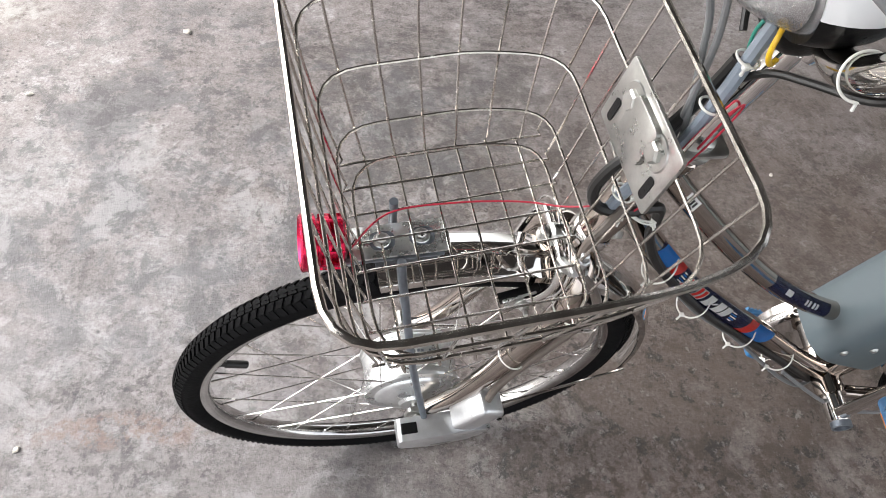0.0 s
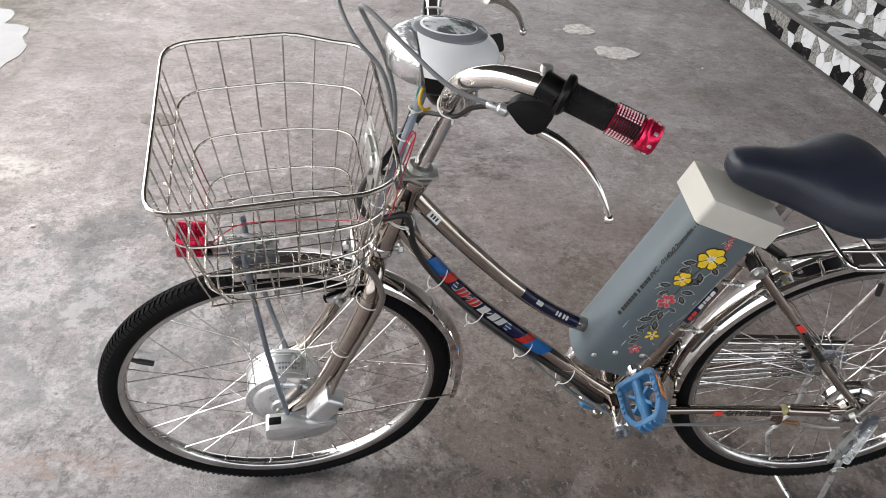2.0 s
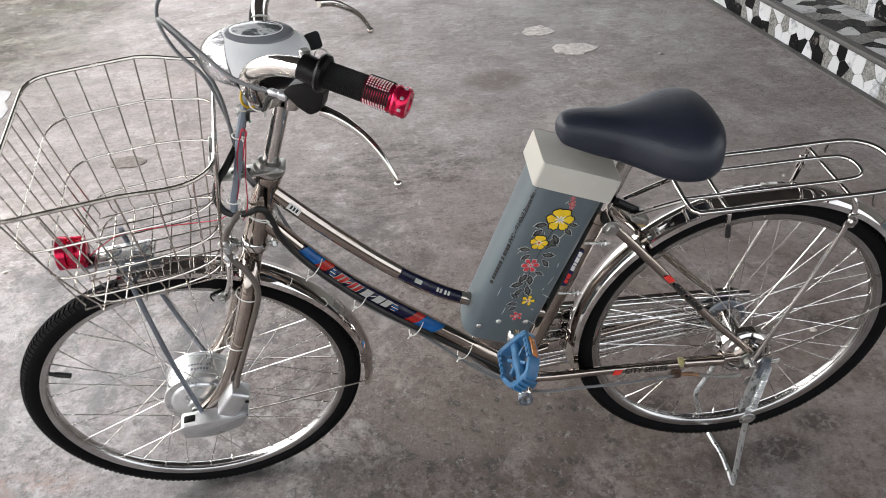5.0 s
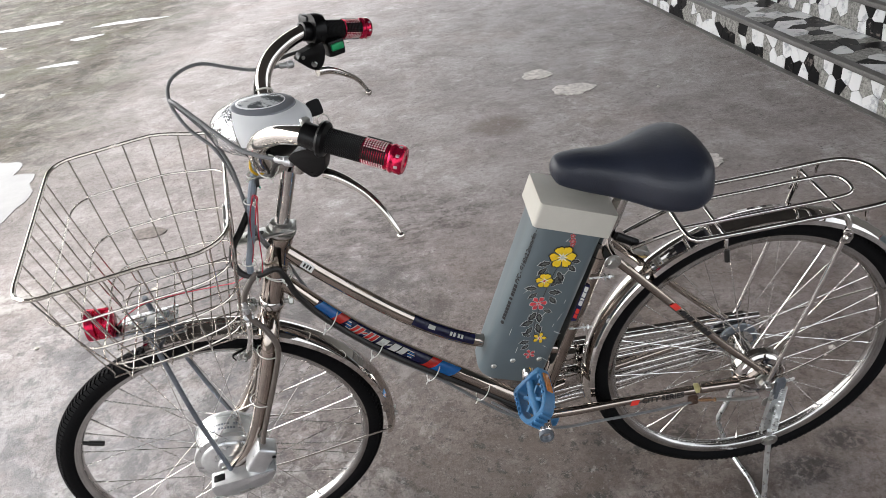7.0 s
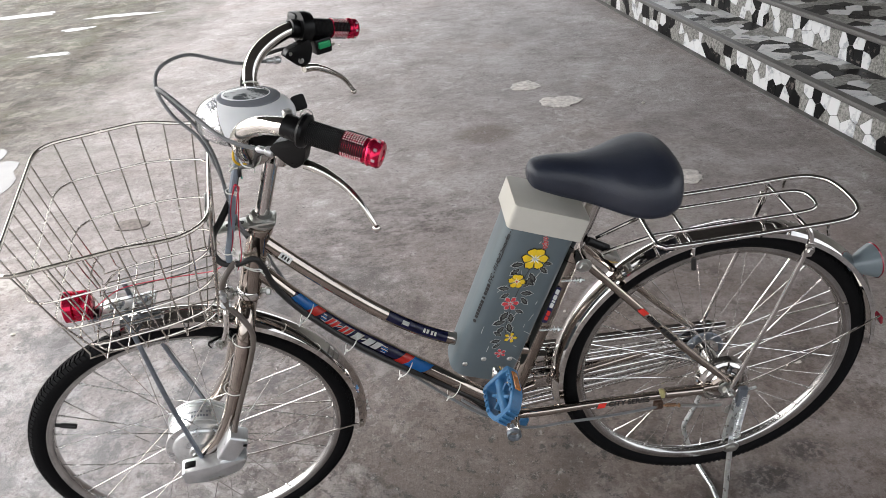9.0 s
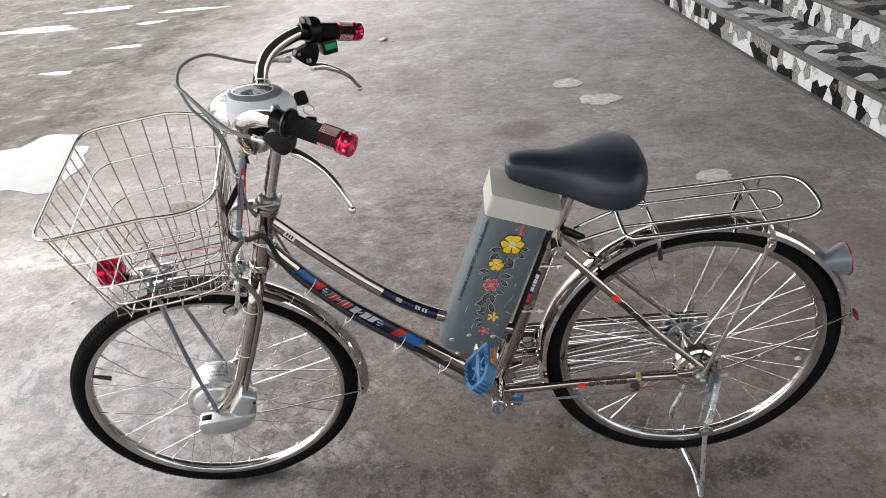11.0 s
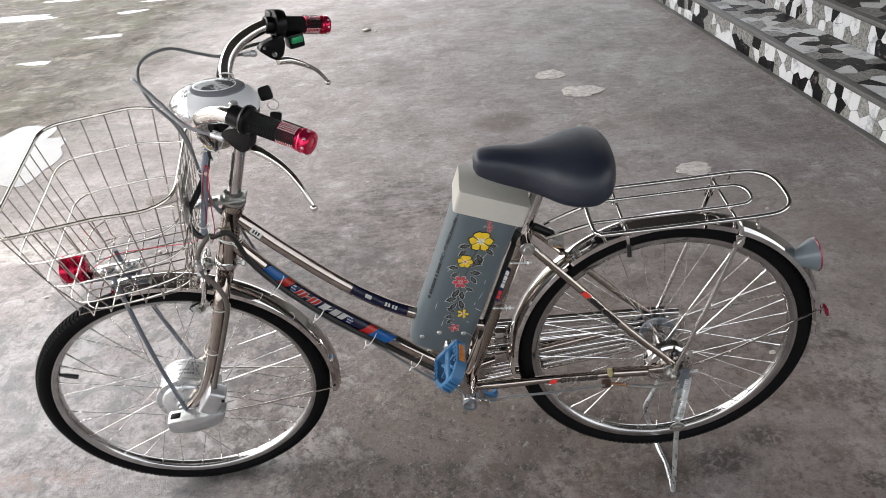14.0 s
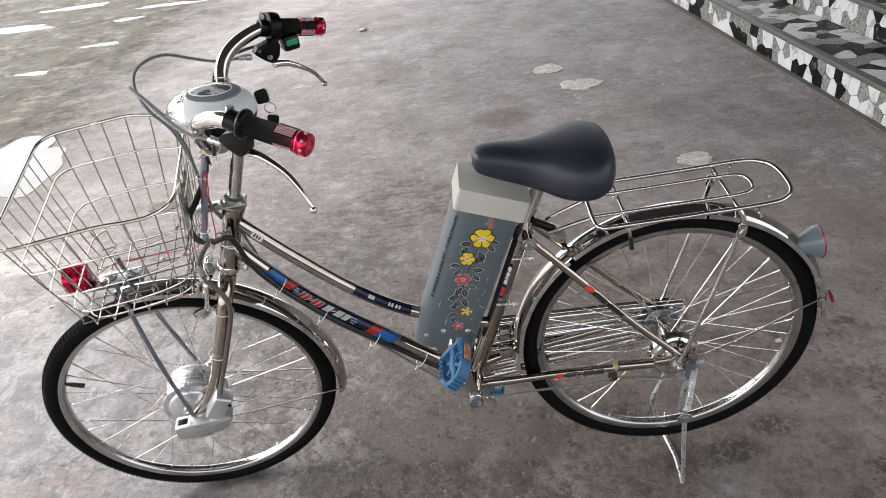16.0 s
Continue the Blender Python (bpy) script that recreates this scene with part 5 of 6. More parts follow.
# the rear wheel sits well back in its slotted ends
for ob in (rw, rg, carrier, kick):
    ob.location = (0.005, 0, -0.004)
lampb.location = (0.009, 0, -0.004)

# ---------------------------------------------------------------- fork, handlebar and basket
fork = part("fork", tube([axis_at(0.606), axis_at(0.592), axis_at(0.575)], 0.0165, 20), FRAME, bike, "nickel-plated fork", S)
for sgn in (-1, 1):
    part("blade", tube([(-0.2445, sgn * 0.002, 0.590), (-0.2475, sgn * 0.026, 0.586), (-0.2555, sgn * 0.046, 0.560), (-0.270, sgn * 0.053, 0.520), (-0.297, sgn * 0.055, 0.450), (-0.323, sgn * 0.056, 0.387), (-0.354, sgn * 0.057, 0.333), (-0.390, sgn * 0.058, 0.300)],
                       [0.0145, 0.0150, 0.0150, 0.0145, 0.0135, 0.0125, 0.0112, 0.0095], 18), FRAME, fork, m=S)
    part("fork_end", slab(rounded([(-0.016, -0.014), (0.02, -0.012), (0.026, 0.014), (-0.012, 0.016)], 0.006, 3), 0.005, Matrix.Translation(FRONT + Vector((0, sgn * 0.058 + 0.0025, 0))) @ Matrix.Rotation(radians(90), 4, "X")), ZINC, fork, m=S)
part("crown_race", lathe([(0.017, -0.006), (0.0215, -0.004), (0.0215, 0.004), (0.019, 0.008)], 28, along(HEAD, HEAD + AXIS)), CHROME, bike)

nut = axis_at(0.744)
headset = part("headset", lathe([(0.0, -0.006), (0.020, -0.006), (0.0225, -0.003), (0.0225, 0.001), (0.0175, 0.003), (0.0175, 0.013), (0.013, 0.016), (0, 0.016)], 30, along(nut, nut + AXIS)), ZINC, bike, "zinc headset lock nut", B)
part("lock_ring", lathe([(0.0, 0.004), (0.0185, 0.004), (0.0185, 0.011), (0, 0.011)], 8, along(nut, nut + AXIS)), ZINC, headset, m=B)
stem = part("stem", tube([nut, axis_at(0.846)], 0.0115, 20), CHROME, bike, "chromed handlebar stem", B)
B = B @ Matrix.Translation((0.008, 0, -0.012))
part("stem_head", tube([axis_at(0.852), axis_at(0.868), axis_at(0.884) + Vector((-0.010, 0, 0.002)), Vector((-0.160, 0, 0.888))], [0.0125, 0.0150, 0.0185, 0.0180], 20), CHROME, stem, m=B)
part("clamp_ring", rod((-0.161, -0.024, 0.887), (-0.161, 0.024, 0.887), 0.0180, 24), CHROME, stem, m=B)

B = B @ Matrix.Translation((0, 0, 0.95)) @ Matrix.Rotation(radians(-1.8), 4, "X") @ Matrix.Translation((0, 0, -0.95))
HALF = [(-0.164, 0.030, 0.888), (-0.171, 0.056, 0.894), (-0.178, 0.083, 0.913), (-0.180, 0.103, 0.934), (-0.1765, 0.120, 0.954), (-0.164, 0.137, 0.971), (-0.143, 0.156, 0.983), (-0.116, 0.180, 0.9885), (-0.090, 0.1965, 0.987), (-0.020, 0.231, 0.9664)]
bar_pts = [(x, -y, z) for x, y, z in HALF[::-1]] + [(-0.161, 0, 0.887)] + HALF
bar = part("handlebar", tube(bar_pts, 0.0118, 20, 8), SATIN, bike, "chromed swept-back handlebar", B)


def knurled(r, length, n_round=20, n_long=13, depth=0.0013):
    """A grip sleeve with raised pyramids in slanting rows, along z."""
    bm = bmesh.new()
    rings = []
    for j in range(n_long + 1):
        z = length * j / n_long
        rings.append([bm.verts.new((r * math.cos(2 * math.pi * (k + 0.5 * j) / n_round), r * math.sin(2 * math.pi * (k + 0.5 * j) / n_round), z)) for k in range(n_round)])
    quads = []
    for a, b in zip(rings, rings[1:]):
        for k in range(n_round):
            quads.append(bm.faces.new((a[k], a[(k + 1) % n_round], b[(k + 1) % n_round], b[k])))
    for ring in (rings[0][::-1], rings[-1]):
        bm.faces.new(ring)
    bmesh.ops.recalc_face_normals(bm, faces=bm.faces[:])
    bmesh.ops.poke(bm, faces=quads, offset=depth)
    return bm


for sgn in (-1, 1):
    g0, g1 = Vector((-0.090, sgn * 0.1965, 0.987)), Vector((-0.005, sgn * 0.2380, 0.962))
    G = along(g0, g1)
    L = (g1 - g0).length
    grip = part("grip", knurled(0.0138, L * 0.46, 30, 20, 0.0010), GRIP, bar, "black knurled rubber grip with red metal end", B @ G @ Matrix.Translation((0, 0, 0.004)), smooth=False)
    part("flange", lathe([(0.012, -0.004), (0.0200, -0.003), (0.0212, 0.0), (0.0200, 0.004), (0.015, 0.007)], 32, G), BLACK, grip, m=B)
    red0 = 0.004 + L * 0.46
    part("end_sleeve", lathe([(0.0135, 0), (0.0150, 0.001), (0.0150, 0.029), (0.0135, 0.031)], 32, G @ Matrix.Translation((0, 0, red0))), RED, grip, "red anodised sleeve", B)
    for q in range(3):
        sl = bmesh.new()
        for i in range(11):
            for s in range(6):
                a = radians(120 * q + 40 + (s - 2.5) * 9)
                sl = join(sl, block((0.0024, 0.0024, 0.0016), G @ Matrix.Translation((0.0153 * math.cos(a), 0.0153 * math.sin(a), red0 + 0.002 + 0.0026 * i)) @ Matrix.Rotation(a, 4, "Z")))
        part("rubber_insert", sl, GRIP, grip, m=B)
        st = bmesh.new()
        for i in range(9):
            for s in range(6):
                a = radians(120 * q + 100 + (s - 2.5) * 11.0)
                st = join(st, lathe([(0, 0.0007), (0.0009, 0.0004), (0.0009, -0.001)], 6, G @ Matrix.Translation((0.0150 * math.cos(a), 0.0150 * math.sin(a), red0 + 0.0030 + 0.0029 * i)) @ Matrix.Rotation(a, 4, "Z") @ Matrix.Rotation(radians(90), 4, "Y")))
        tagged(part("stud", st, PAPER, grip, m=B), "pale dotted inlay", kind="stuff")
    cap = [(0.0150, 0), (0.0166, 0.002), (0.0173, 0.005), (0.0160, 0.008), (0.0160, 0.010), (0.0173, 0.013), (0.0166, 0.019), (0.0148, 0.022), (0.008, 0.0225), (0.007, 0.021), (0, 0.021)]
    part("end_cap", lathe([(r * 0.97, h * 0.78) for r, h in cap], 32, G @ Matrix.Translation((0, 0, red0 + 0.031))), RED, grip, "red anodised end cap", B)
    for i in range(8):
        a = 2 * math.pi * i / 8
        part("cap_notch", block((0.0014, 0.0034, 0.004), G @ Matrix.Translation((0.0164 * math.cos(a), 0.0164 * math.sin(a), red0 + 0.0425)) @ Matrix.Rotation(a, 4, "Z"), 0.0005), ALU, grip, m=B)

    # brake lever with its black clamp
    cl = Vector((-0.102, sgn * 0.1893, 0.9885))
    CL = along(cl, Vector((-0.090, sgn * 0.1965, 0.984)))
    lev = part("brake_lever", join(lathe([(0.0112, -0.011), (0.0148, -0.010), (0.0148, 0.010), (0.0112, 0.011)], 28, CL),
                                   slab(rounded([(-0.025, -0.011), (-0.016, -0.002), (0.008, 0.004), (0.022, 0.006), (0.024, -0.010), (0.017, -0.029), (0.004, -0.036), (-0.008, -0.028)], 0.004, 3), 0.017,
                                        Matrix.Translation((-0.108, sgn * 0.172 + 0.0075, 0.968)) @ Matrix.Rotation(radians(sgn * 24), 4, "Z") @ Matrix.Rotation(radians(90), 4, "X"), 0.0006)), BLACK, bar, "black brake lever clamp", B)
    blade = tube([(-0.098, sgn * 0.168, 0.930), (-0.078, sgn * 0.182, 0.924), (-0.054, sgn * 0.197, 0.907), (-0.039, sgn * 0.211, 0.890), (-0.029, sgn * 0.221, 0.871), (-0.0245, sgn * 0.2245, 0.860)],
                 [0.0070, 0.0062, 0.0048, 0.0040, 0.0035, 0.0034], 12)
    part("blade", join(blade, ellipsoid((-0.024, sgn * 0.225, 0.858), (0.0056, 0.0056, 0.0056), None, 14, 10)), SATIN, lev, "silver lever blade with a ball end", B)
    part("pivot", bolt((-0.100, sgn * 0.172 - 0.0075, 0.945), (-0.100, sgn * 0.172 - 0.1, 0.945), 0.0050, 0.004, False), ZINC, lev, m=B)
    part("screw", bolt((-0.114, sgn * 0.166 - 0.0075, 0.960), (-0.114, sgn * 0.166 - 0.1, 0.960), 0.0030, 0.004, False), ZINC, lev, m=B)
    part("adjuster", lathe([(0.0045, 0), (0.0062, 0.002), (0.0062, 0.010), (0.0045, 0.012), (0.0045, 0.022), (0.003, 0.024)], 14, along((-0.132, sgn * 0.166, 0.950), (-0.19, sgn * 0.140, 0.960))), ALU, lev, "silver cable adjuster", B)
    if sgn > 0:
        th = part("throttle", join(lathe([(0.0112, -0.009), (0.024, -0.008), (0.026, 0.0), (0.024, 0.010), (0.0165, 0.012)], 30, G), block((0.030, 0.026, 0.024), G @ Matrix.Translation((0.020, 0.006, 0.000)), 0.004)), BLACK, bar, "black throttle housing with green switch", B)
        part("switch_box", block((0.030, 0.024, 0.026), Matrix.Translation((-0.066, 0.200, 0.955)) @ Matrix.Rotation(radians(28), 4, "Z"), 0.004), BLACK, th, m=B)
        part("switch", block((0.022, 0.006, 0.011), Matrix.Translation((-0.060, 0.1885, 0.958)) @ Matrix.Rotation(radians(28), 4, "Z"), 0.002), GREEN, th, "green push switch", B)
    else:
        part("clamp_screw", rod((-0.106, -0.180, 1.001), (-0.106, -0.180, 1.008), 0.0060, 14), ZINC, lev, m=B)

# speedometer and headlamp pod
PT = Matrix.Translation((-0.180, 0, 0.931)) @ Matrix.Rotation(radians(4), 4, "Y")


def cut(bm, *planes):
    """Keeps what lies on the far side of each plane (point, normal) and closes the cut."""
    for co, no in planes:
        bmesh.ops.bisect_plane(bm, geom=bm.verts[:] + bm.edges[:] + bm.faces[:], plane_co=co, plane_no=no, clear_inner=True)
        bmesh.ops.holes_fill(bm, edges=[e for e in bm.edges if e.is_boundary], sides=0)
    return bm


POD = ((0, 0, 0), (0.070, 0.061, 0.035), None, 44, 26, -90, 90, 0.86)
pod = part("meter_pod", cut(ellipsoid(*POD), ((-0.026, 0, 0), (1, 0, 0.25)), ((0, 0, -0.004), (0, 0, 1))), WHITE, bike, "white meter pod with clear headlamp and key", B @ PT)
part("base", cut(ellipsoid((0, 0, 0), (0.069, 0.060, 0.042), None, 44, 26, -90, 90, 0.80), ((-0.026, 0, 0), (1, 0, 0.25)), ((0, 0, -0.0042), (0, 0, -1))), BLACK, pod, "black lower shell", B @ PT)
part("lens", cut(ellipsoid((0, 0, 0), (0.0705, 0.0605, 0.0345), None, 44, 26, -90, 90, 0.86), ((-0.0265, 0, 0), (-1, 0, -0.25))), CLEAR, pod, "clear headlamp lens", B @ PT)
part("reflector", cut(ellipsoid((0, 0, 0), (0.062, 0.053, 0.029), None, 30, 16, -90, 90, 0.86), ((-0.028, 0, 0), (-1, 0, -0.25))), REFLECTOR, pod, "crinkled lamp reflector", B @ PT)
part("top_trim", ellipsoid((0.006, 0, 0.0285), (0.0450, 0.0375, 0.0075), None, 40, 10, 0, 90, 0.80), GREYTRIM, pod, "grey trim ring", B @ PT)
part("window_rim", ellipsoid((0.005, 0, 0.0302), (0.0375, 0.0300, 0.0072), None, 40, 10, 0, 90, 0.80), WHITE, pod, "white inner ring", B @ PT)
part("window", ellipsoid((0.005, 0, 0.0306), (0.0355, 0.0280, 0.0075), None, 40, 10, 0, 90, 0.80), SMOKE, pod, "scratched smoked dial window", B @ PT)
part("lower_bracket", tube([(-0.172, 0, 0.916), (-0.170, 0, 0.892), (-0.164, 0, 0.872)], [0.040, 0.032, 0.022], 16), BLACK, pod, m=B)
kx = Vector((-0.112, 0.046, 0.920))
key = part("key", slab(rounded([(-0.011, -0.011), (0.010, -0.013), (0.012, 0.010), (-0.009, 0.011)], 0.005, 3), 0.006, Matrix.Translation(kx + Vector((0.004, 0, 0.004))) @ Matrix.Rotation(radians(70), 4, "X") @ Matrix.Rotation(radians(15), 4, "Z")), BLACK, bike, "black ignition key with fob", B)
part("key_ring", tube([kx + Vector((0.012 + 0.009 * math.cos(a), 0, -0.018 + 0.009 * math.sin(a))) for a in np.linspace(0, 2 * math.pi, 13)[:-1]], 0.0008, 6, 4, True), ZINC, key, m=B)
part("fob", slab(rounded([(-0.008, -0.013), (0.008, -0.013), (0.011, 0.009), (-0.009, 0.010)], 0.005, 3), 0.006, Matrix.Translation(kx + Vector((0.012, 0, -0.040))) @ Matrix.Rotation(radians(80), 4, "X") @ Matrix.Rotation(radians(-10), 4, "Z")), BLACK, key, m=B)

# wire basket
BASK = Vector((0, BASKET_Y, 0))


def basket_ring(f):
    """Outline of the basket at height fraction f, 0 at the floor and 1 at the rim."""
    x0, x1 = -0.468 - 0.028 * f ** 0.6, -0.285 + 0.052 * f
    w, wb = 0.100 + 0.069 * f ** 0.75, 0.086 + 0.060 * f ** 0.75
    xm = x0 + (x1 - x0) * 0.68
    pts = [(x0, -w), (xm, -w), (x1, -wb), (x1, wb), (xm, w), (x0, w)]
    return pts, 0.648 + 0.215 * f


def dip(x, f):
    """How far the upper rings sink towards the headset."""
    pts, z = basket_ring(f)
    t = min(1, max(0, (x - pts[1][0] + 0.03) / (pts[2][0] - pts[1][0])))
    return -0.013 * f * f * t * t * (3 - 2 * t)


def ring_path(f, r=0.04):
    pts, z = basket_ring(f)
    dense = []
    for (ax, ay), (bx, by) in zip(rounded(pts, r, 5), rounded(pts, r, 5)[1:] + rounded(pts, r, 5)[:1]):
        k = max(1, int(math.hypot(bx - ax, by - ay) / 0.02))
        dense += [(ax + (bx - ax) * q / k, ay + (by - ay) * q / k) for q in range(k)]
    return [Vector((x, y, z + dip(x, f))) + BASK for x, y in dense]


K = steered(STEER_BASKET) @ Matrix.Translation((-0.37, 0, 0.75)) @ Matrix.Rotation(radians(-4), 4, "Y") @ Matrix.Translation((0.37, 0, -0.75))
basket = part("basket", tube(ring_path(1.0), 0.0028, 8, 1, True), WIRE, bike, "chromed wire front basket, empty", K)
for f in (0.0, 0.15, 0.405, 0.707):
    part("hoop", tube(ring_path(f, 0.045), 0.0015, 6, 1, True), WIRE, basket, m=K)


def crossing(f, u, v, side):
    """Point on the ring f where the wire at share u runs: along the length for the sides, across for front and back."""
    pts, z = basket_ring(f)
    x0, x1, w, wb, xm = pts[0][0], pts[2][0], pts[0][1] * -1, pts[2][1] * -1, pts[1][0]
    if side == "y":
        x = x0 + (x1 - x0) * u
        yy = w if x < xm else w + (wb - w) * (x - xm) / (x1 - xm)
        edge = (x - x0) / (x1 - x0)
        yy *= 1 - 0.10 * max(0, 1 - edge / 0.1)
        return Vector((x, v * yy, z + dip(x, f))) + BASK
    yy = (0.100 + 0.016 * f) * (2 * u - 1) / 0.84
    return Vector((x0 if v < 0 else x1, yy, z + dip(x0 if v < 0 else x1, f))) + BASK


for i in range(6):
    u = 0.10 + 0.80 * i / 5
    near = [crossing(f, u, -1, "y") for f in (1.0, 0.707, 0.405, 0.03)]
    far = [crossing(f, u, 1, "y") for f in (0.03, 0.405, 0.707, 1.0)]
    low = [crossing(0.0, u, -0.93, "y") - Vector((0, 0, 0.004)), crossing(0.0, u, 0.93, "y") - Vector((0, 0, 0.004))]
    part("wire", tube(near + low + far, 0.00125, 6, 2), WIRE, basket, m=K)
for i in range(8):
    u = 0.08 + 0.84 * i / 7
    a = [crossing(f, u, -1, "x") for f in (1.0, 0.707, 0.405, 0.03)]
    c = [crossing(f, u, 1, "x") for f in (0.03, 0.405, 0.707, 1.0)]
    low = [crossing(0.0, u, -1, "x") + Vector((0.008, 0, -0.001)), crossing(0.0, u, 1, "x") + Vector((-0.008, 0, -0.001))]
    part("wire", tube(a + low + c, 0.00125, 6, 2), WIRE, basket, m=K)

# basket plates, bolts, stays and brackets
PLT = Matrix.Translation((-0.424, 0.000, 0.633)) @ Matrix.Rotation(radians(-2), 4, "Y")
plate = part("floor_plate", slab(rounded([(-0.044, -0.017), (0.044, -0.017), (0.044, 0.017), (-0.044, 0.017)], 0.004, 3), 0.0025, PLT, 0.0006), GALV, basket, "zinc clamp plate", S)
for x in (-0.017, 0.019):
    part("slot", slab(rounded([(x - 0.011, -0.0095), (x + 0.012, -0.0095), (x + 0.012, 0.0095), (x - 0.011, 0.0095)], 0.0088, 5), 0.0004, PLT @ Matrix.Translation((0, 0, 0.0025))), DARKSTEEL, plate, m=S)
    part("washer", lathe([(0, 0.0012), (0.0075, 0.0012), (0.0082, 0.0004), (0.0082, 0), (0, 0)], 22, PLT @ Matrix.Translation((x, 0, 0.0029))), GALV, plate, m=S)
    part("bolt", bolt(PLT @ Vector((x, 0, 0.0041)), PLT @ Vector((x, 0, 0.1)), 0.0052, 0.0045, False), ZINC, plate, m=S)
part("under_plate", block((0.10, 0.030, 0.004), Matrix.Translation((-0.435, 0, 0.624)), 0.001), DARKSTEEL, basket, m=S)
for sgn in (-1, 1):
    part("stay_rod", tube([FRONT + Vector((0.008, sgn * 0.071, 0.006)), FRONT + Vector((-0.012, sgn * 0.055, 0.15)), FRONT + Vector((-0.024, sgn * 0.038, 0.28)), FRONT + Vector((-0.028, sgn * 0.031, 0.325)), FRONT + Vector((-0.029, sgn * 0.026, 0.349 if sgn < 0 else 0.366))], 0.0042, 10), DARKSTEEL, basket, "dark grey stay rod", S)
backm = Matrix.Translation((-0.252, -0.020, 0.778)) @ Matrix.Rotation(radians(-78), 4, "Y")
back = part("back_plate", slab(rounded([(-0.031, -0.050), (0.033, -0.050), (0.033, 0.050), (-0.031, 0.050)], 0.004, 2), 0.003, backm, 0.0006), ZINC, basket, "galvanised back plate with slots", K)
for y in (-0.024, 0.024):
    part("bolt", bolt(backm @ Vector((0.012, y, 0.003)), backm @ Vector((0.012, y, 0.1)), 0.009, 0.006), ZINC, back, m=K)
    part("slot", slab(rounded([(-0.024, -0.0038), (-0.002, -0.0038), (-0.002, 0.0038), (-0.024, 0.0038)], 0.0035, 4), 0.0006, backm @ Matrix.Translation((0.0, y * 1.55, 0.0031))), BLACK, back, m=K)
part("strap", slab(rounded([(-0.016, -0.02), (0.022, -0.02), (0.022, 0.02), (-0.016, 0.02)], 0.006, 3), 0.005, backm @ Matrix.Translation((0.004, 0, 0.003)), 0.001), ZINC, back, m=K)
arm = part("head_bracket", slab(rounded([(-0.075, -0.014), (0.018, -0.018), (0.018, 0.018), (-0.075, 0.014)], 0.006, 3), 0.003, Matrix.Translation((-0.190, 0, 0.760)) @ Matrix.Rotation(radians(-4), 4, "Y"), 0.0006), ZINC, basket, "zinc bracket to the headset", B)
part("slot", slab(rounded([(-0.060, -0.005), (-0.032, -0.005), (-0.032, 0.005), (-0.060, 0.005)], 0.0045, 4), 0.0005, Matrix.Translation((-0.190, 0, 0.7632)) @ Matrix.Rotation(radians(-4), 4, "Y")), BLACK, arm, m=B)

# red lamp in front of the basket
RL = along((-0.474, -0.004, 0.648), (-0.530, -0.004, 0.654)) @ Matrix.Diagonal((0.86, 0.86, 0.78, 1))
rl = part("red_lamp", lathe([(0, 0), (0.020, 0), (0.026, 0.004), (0.0265, 0.010), (0.022, 0.012), (0.022, 0.016), (0.0275, 0.018), (0.028, 0.026), (0.0235, 0.028), (0.0235, 0.031), (0.029, 0.033), (0.0295, 0.048), (0.027, 0.050), (0.024, 0.046), (0, 0.044)], 36, RL), RED, bike, "red anodised finned spotlight below the basket", S)
for i in range(10):
    a = 2 * math.pi * i / 10
    part("fin", block((0.006, 0.0035, 0.026), RL @ Matrix.Translation((0.0255 * math.cos(a), 0.0255 * math.sin(a), 0.016)) @ Matrix.Rotation(a, 4, "Z"), 0.0008), RED, rl, m=S)
part("lamp_arm", block((0.05, 0.022, 0.004), Matrix.Translation((-0.468, 0, 0.629)), 0.001), BLACK, rl, m=S)
part("front_glass", lathe([(0, 0.047), (0.024, 0.047), (0.0245, 0.045)], 28, RL), CLEAR, rl, m=S)

# torque arm box on the motor axle
box_pts = rounded([(-0.030, -0.014), (0.016, -0.022), (0.070, -0.010), (0.090, 0.020), (-0.030, 0.018)], 0.008, 3)
TB = Matrix.Translation(FRONT + Vector((0, -0.068, 0))) @ Matrix.Rotation(radians(90), 4, "X")
tb = part("torque_cover", slab(box_pts, 0.030, TB, 0.003), ALU, bike, "silver cast cover over the motor axle", S)
part("upper_shell", block((0.036, 0.034, 0.062), Matrix.Translation(FRONT + Vector((0.068, -0.079, 0.046))) @ Matrix.Rotation(radians(36), 4, "Y"), 0.006, 3), ALU, tb, m=S)
part("rod_slot", block((0.020, 0.014, 0.004), Matrix.Translation(FRONT + Vector((-0.014, -0.082, 0.0175))), 0.001), BLACK, tb, m=S)
part("logo_bar", slab([(0, 0), (0.028, 0.002), (0.028, 0.007), (0, 0.005)], 0.0006, TB @ Matrix.Translation((0.012, -0.018, 0.0300))), ZINC, tb, m=S)
part("screw", bolt(FRONT + Vector((0.092, -0.0965, 0.055)), FRONT + Vector((0.092, -0.2, 0.055)), 0.004, 0.002, False), BLACK, tb, m=S)

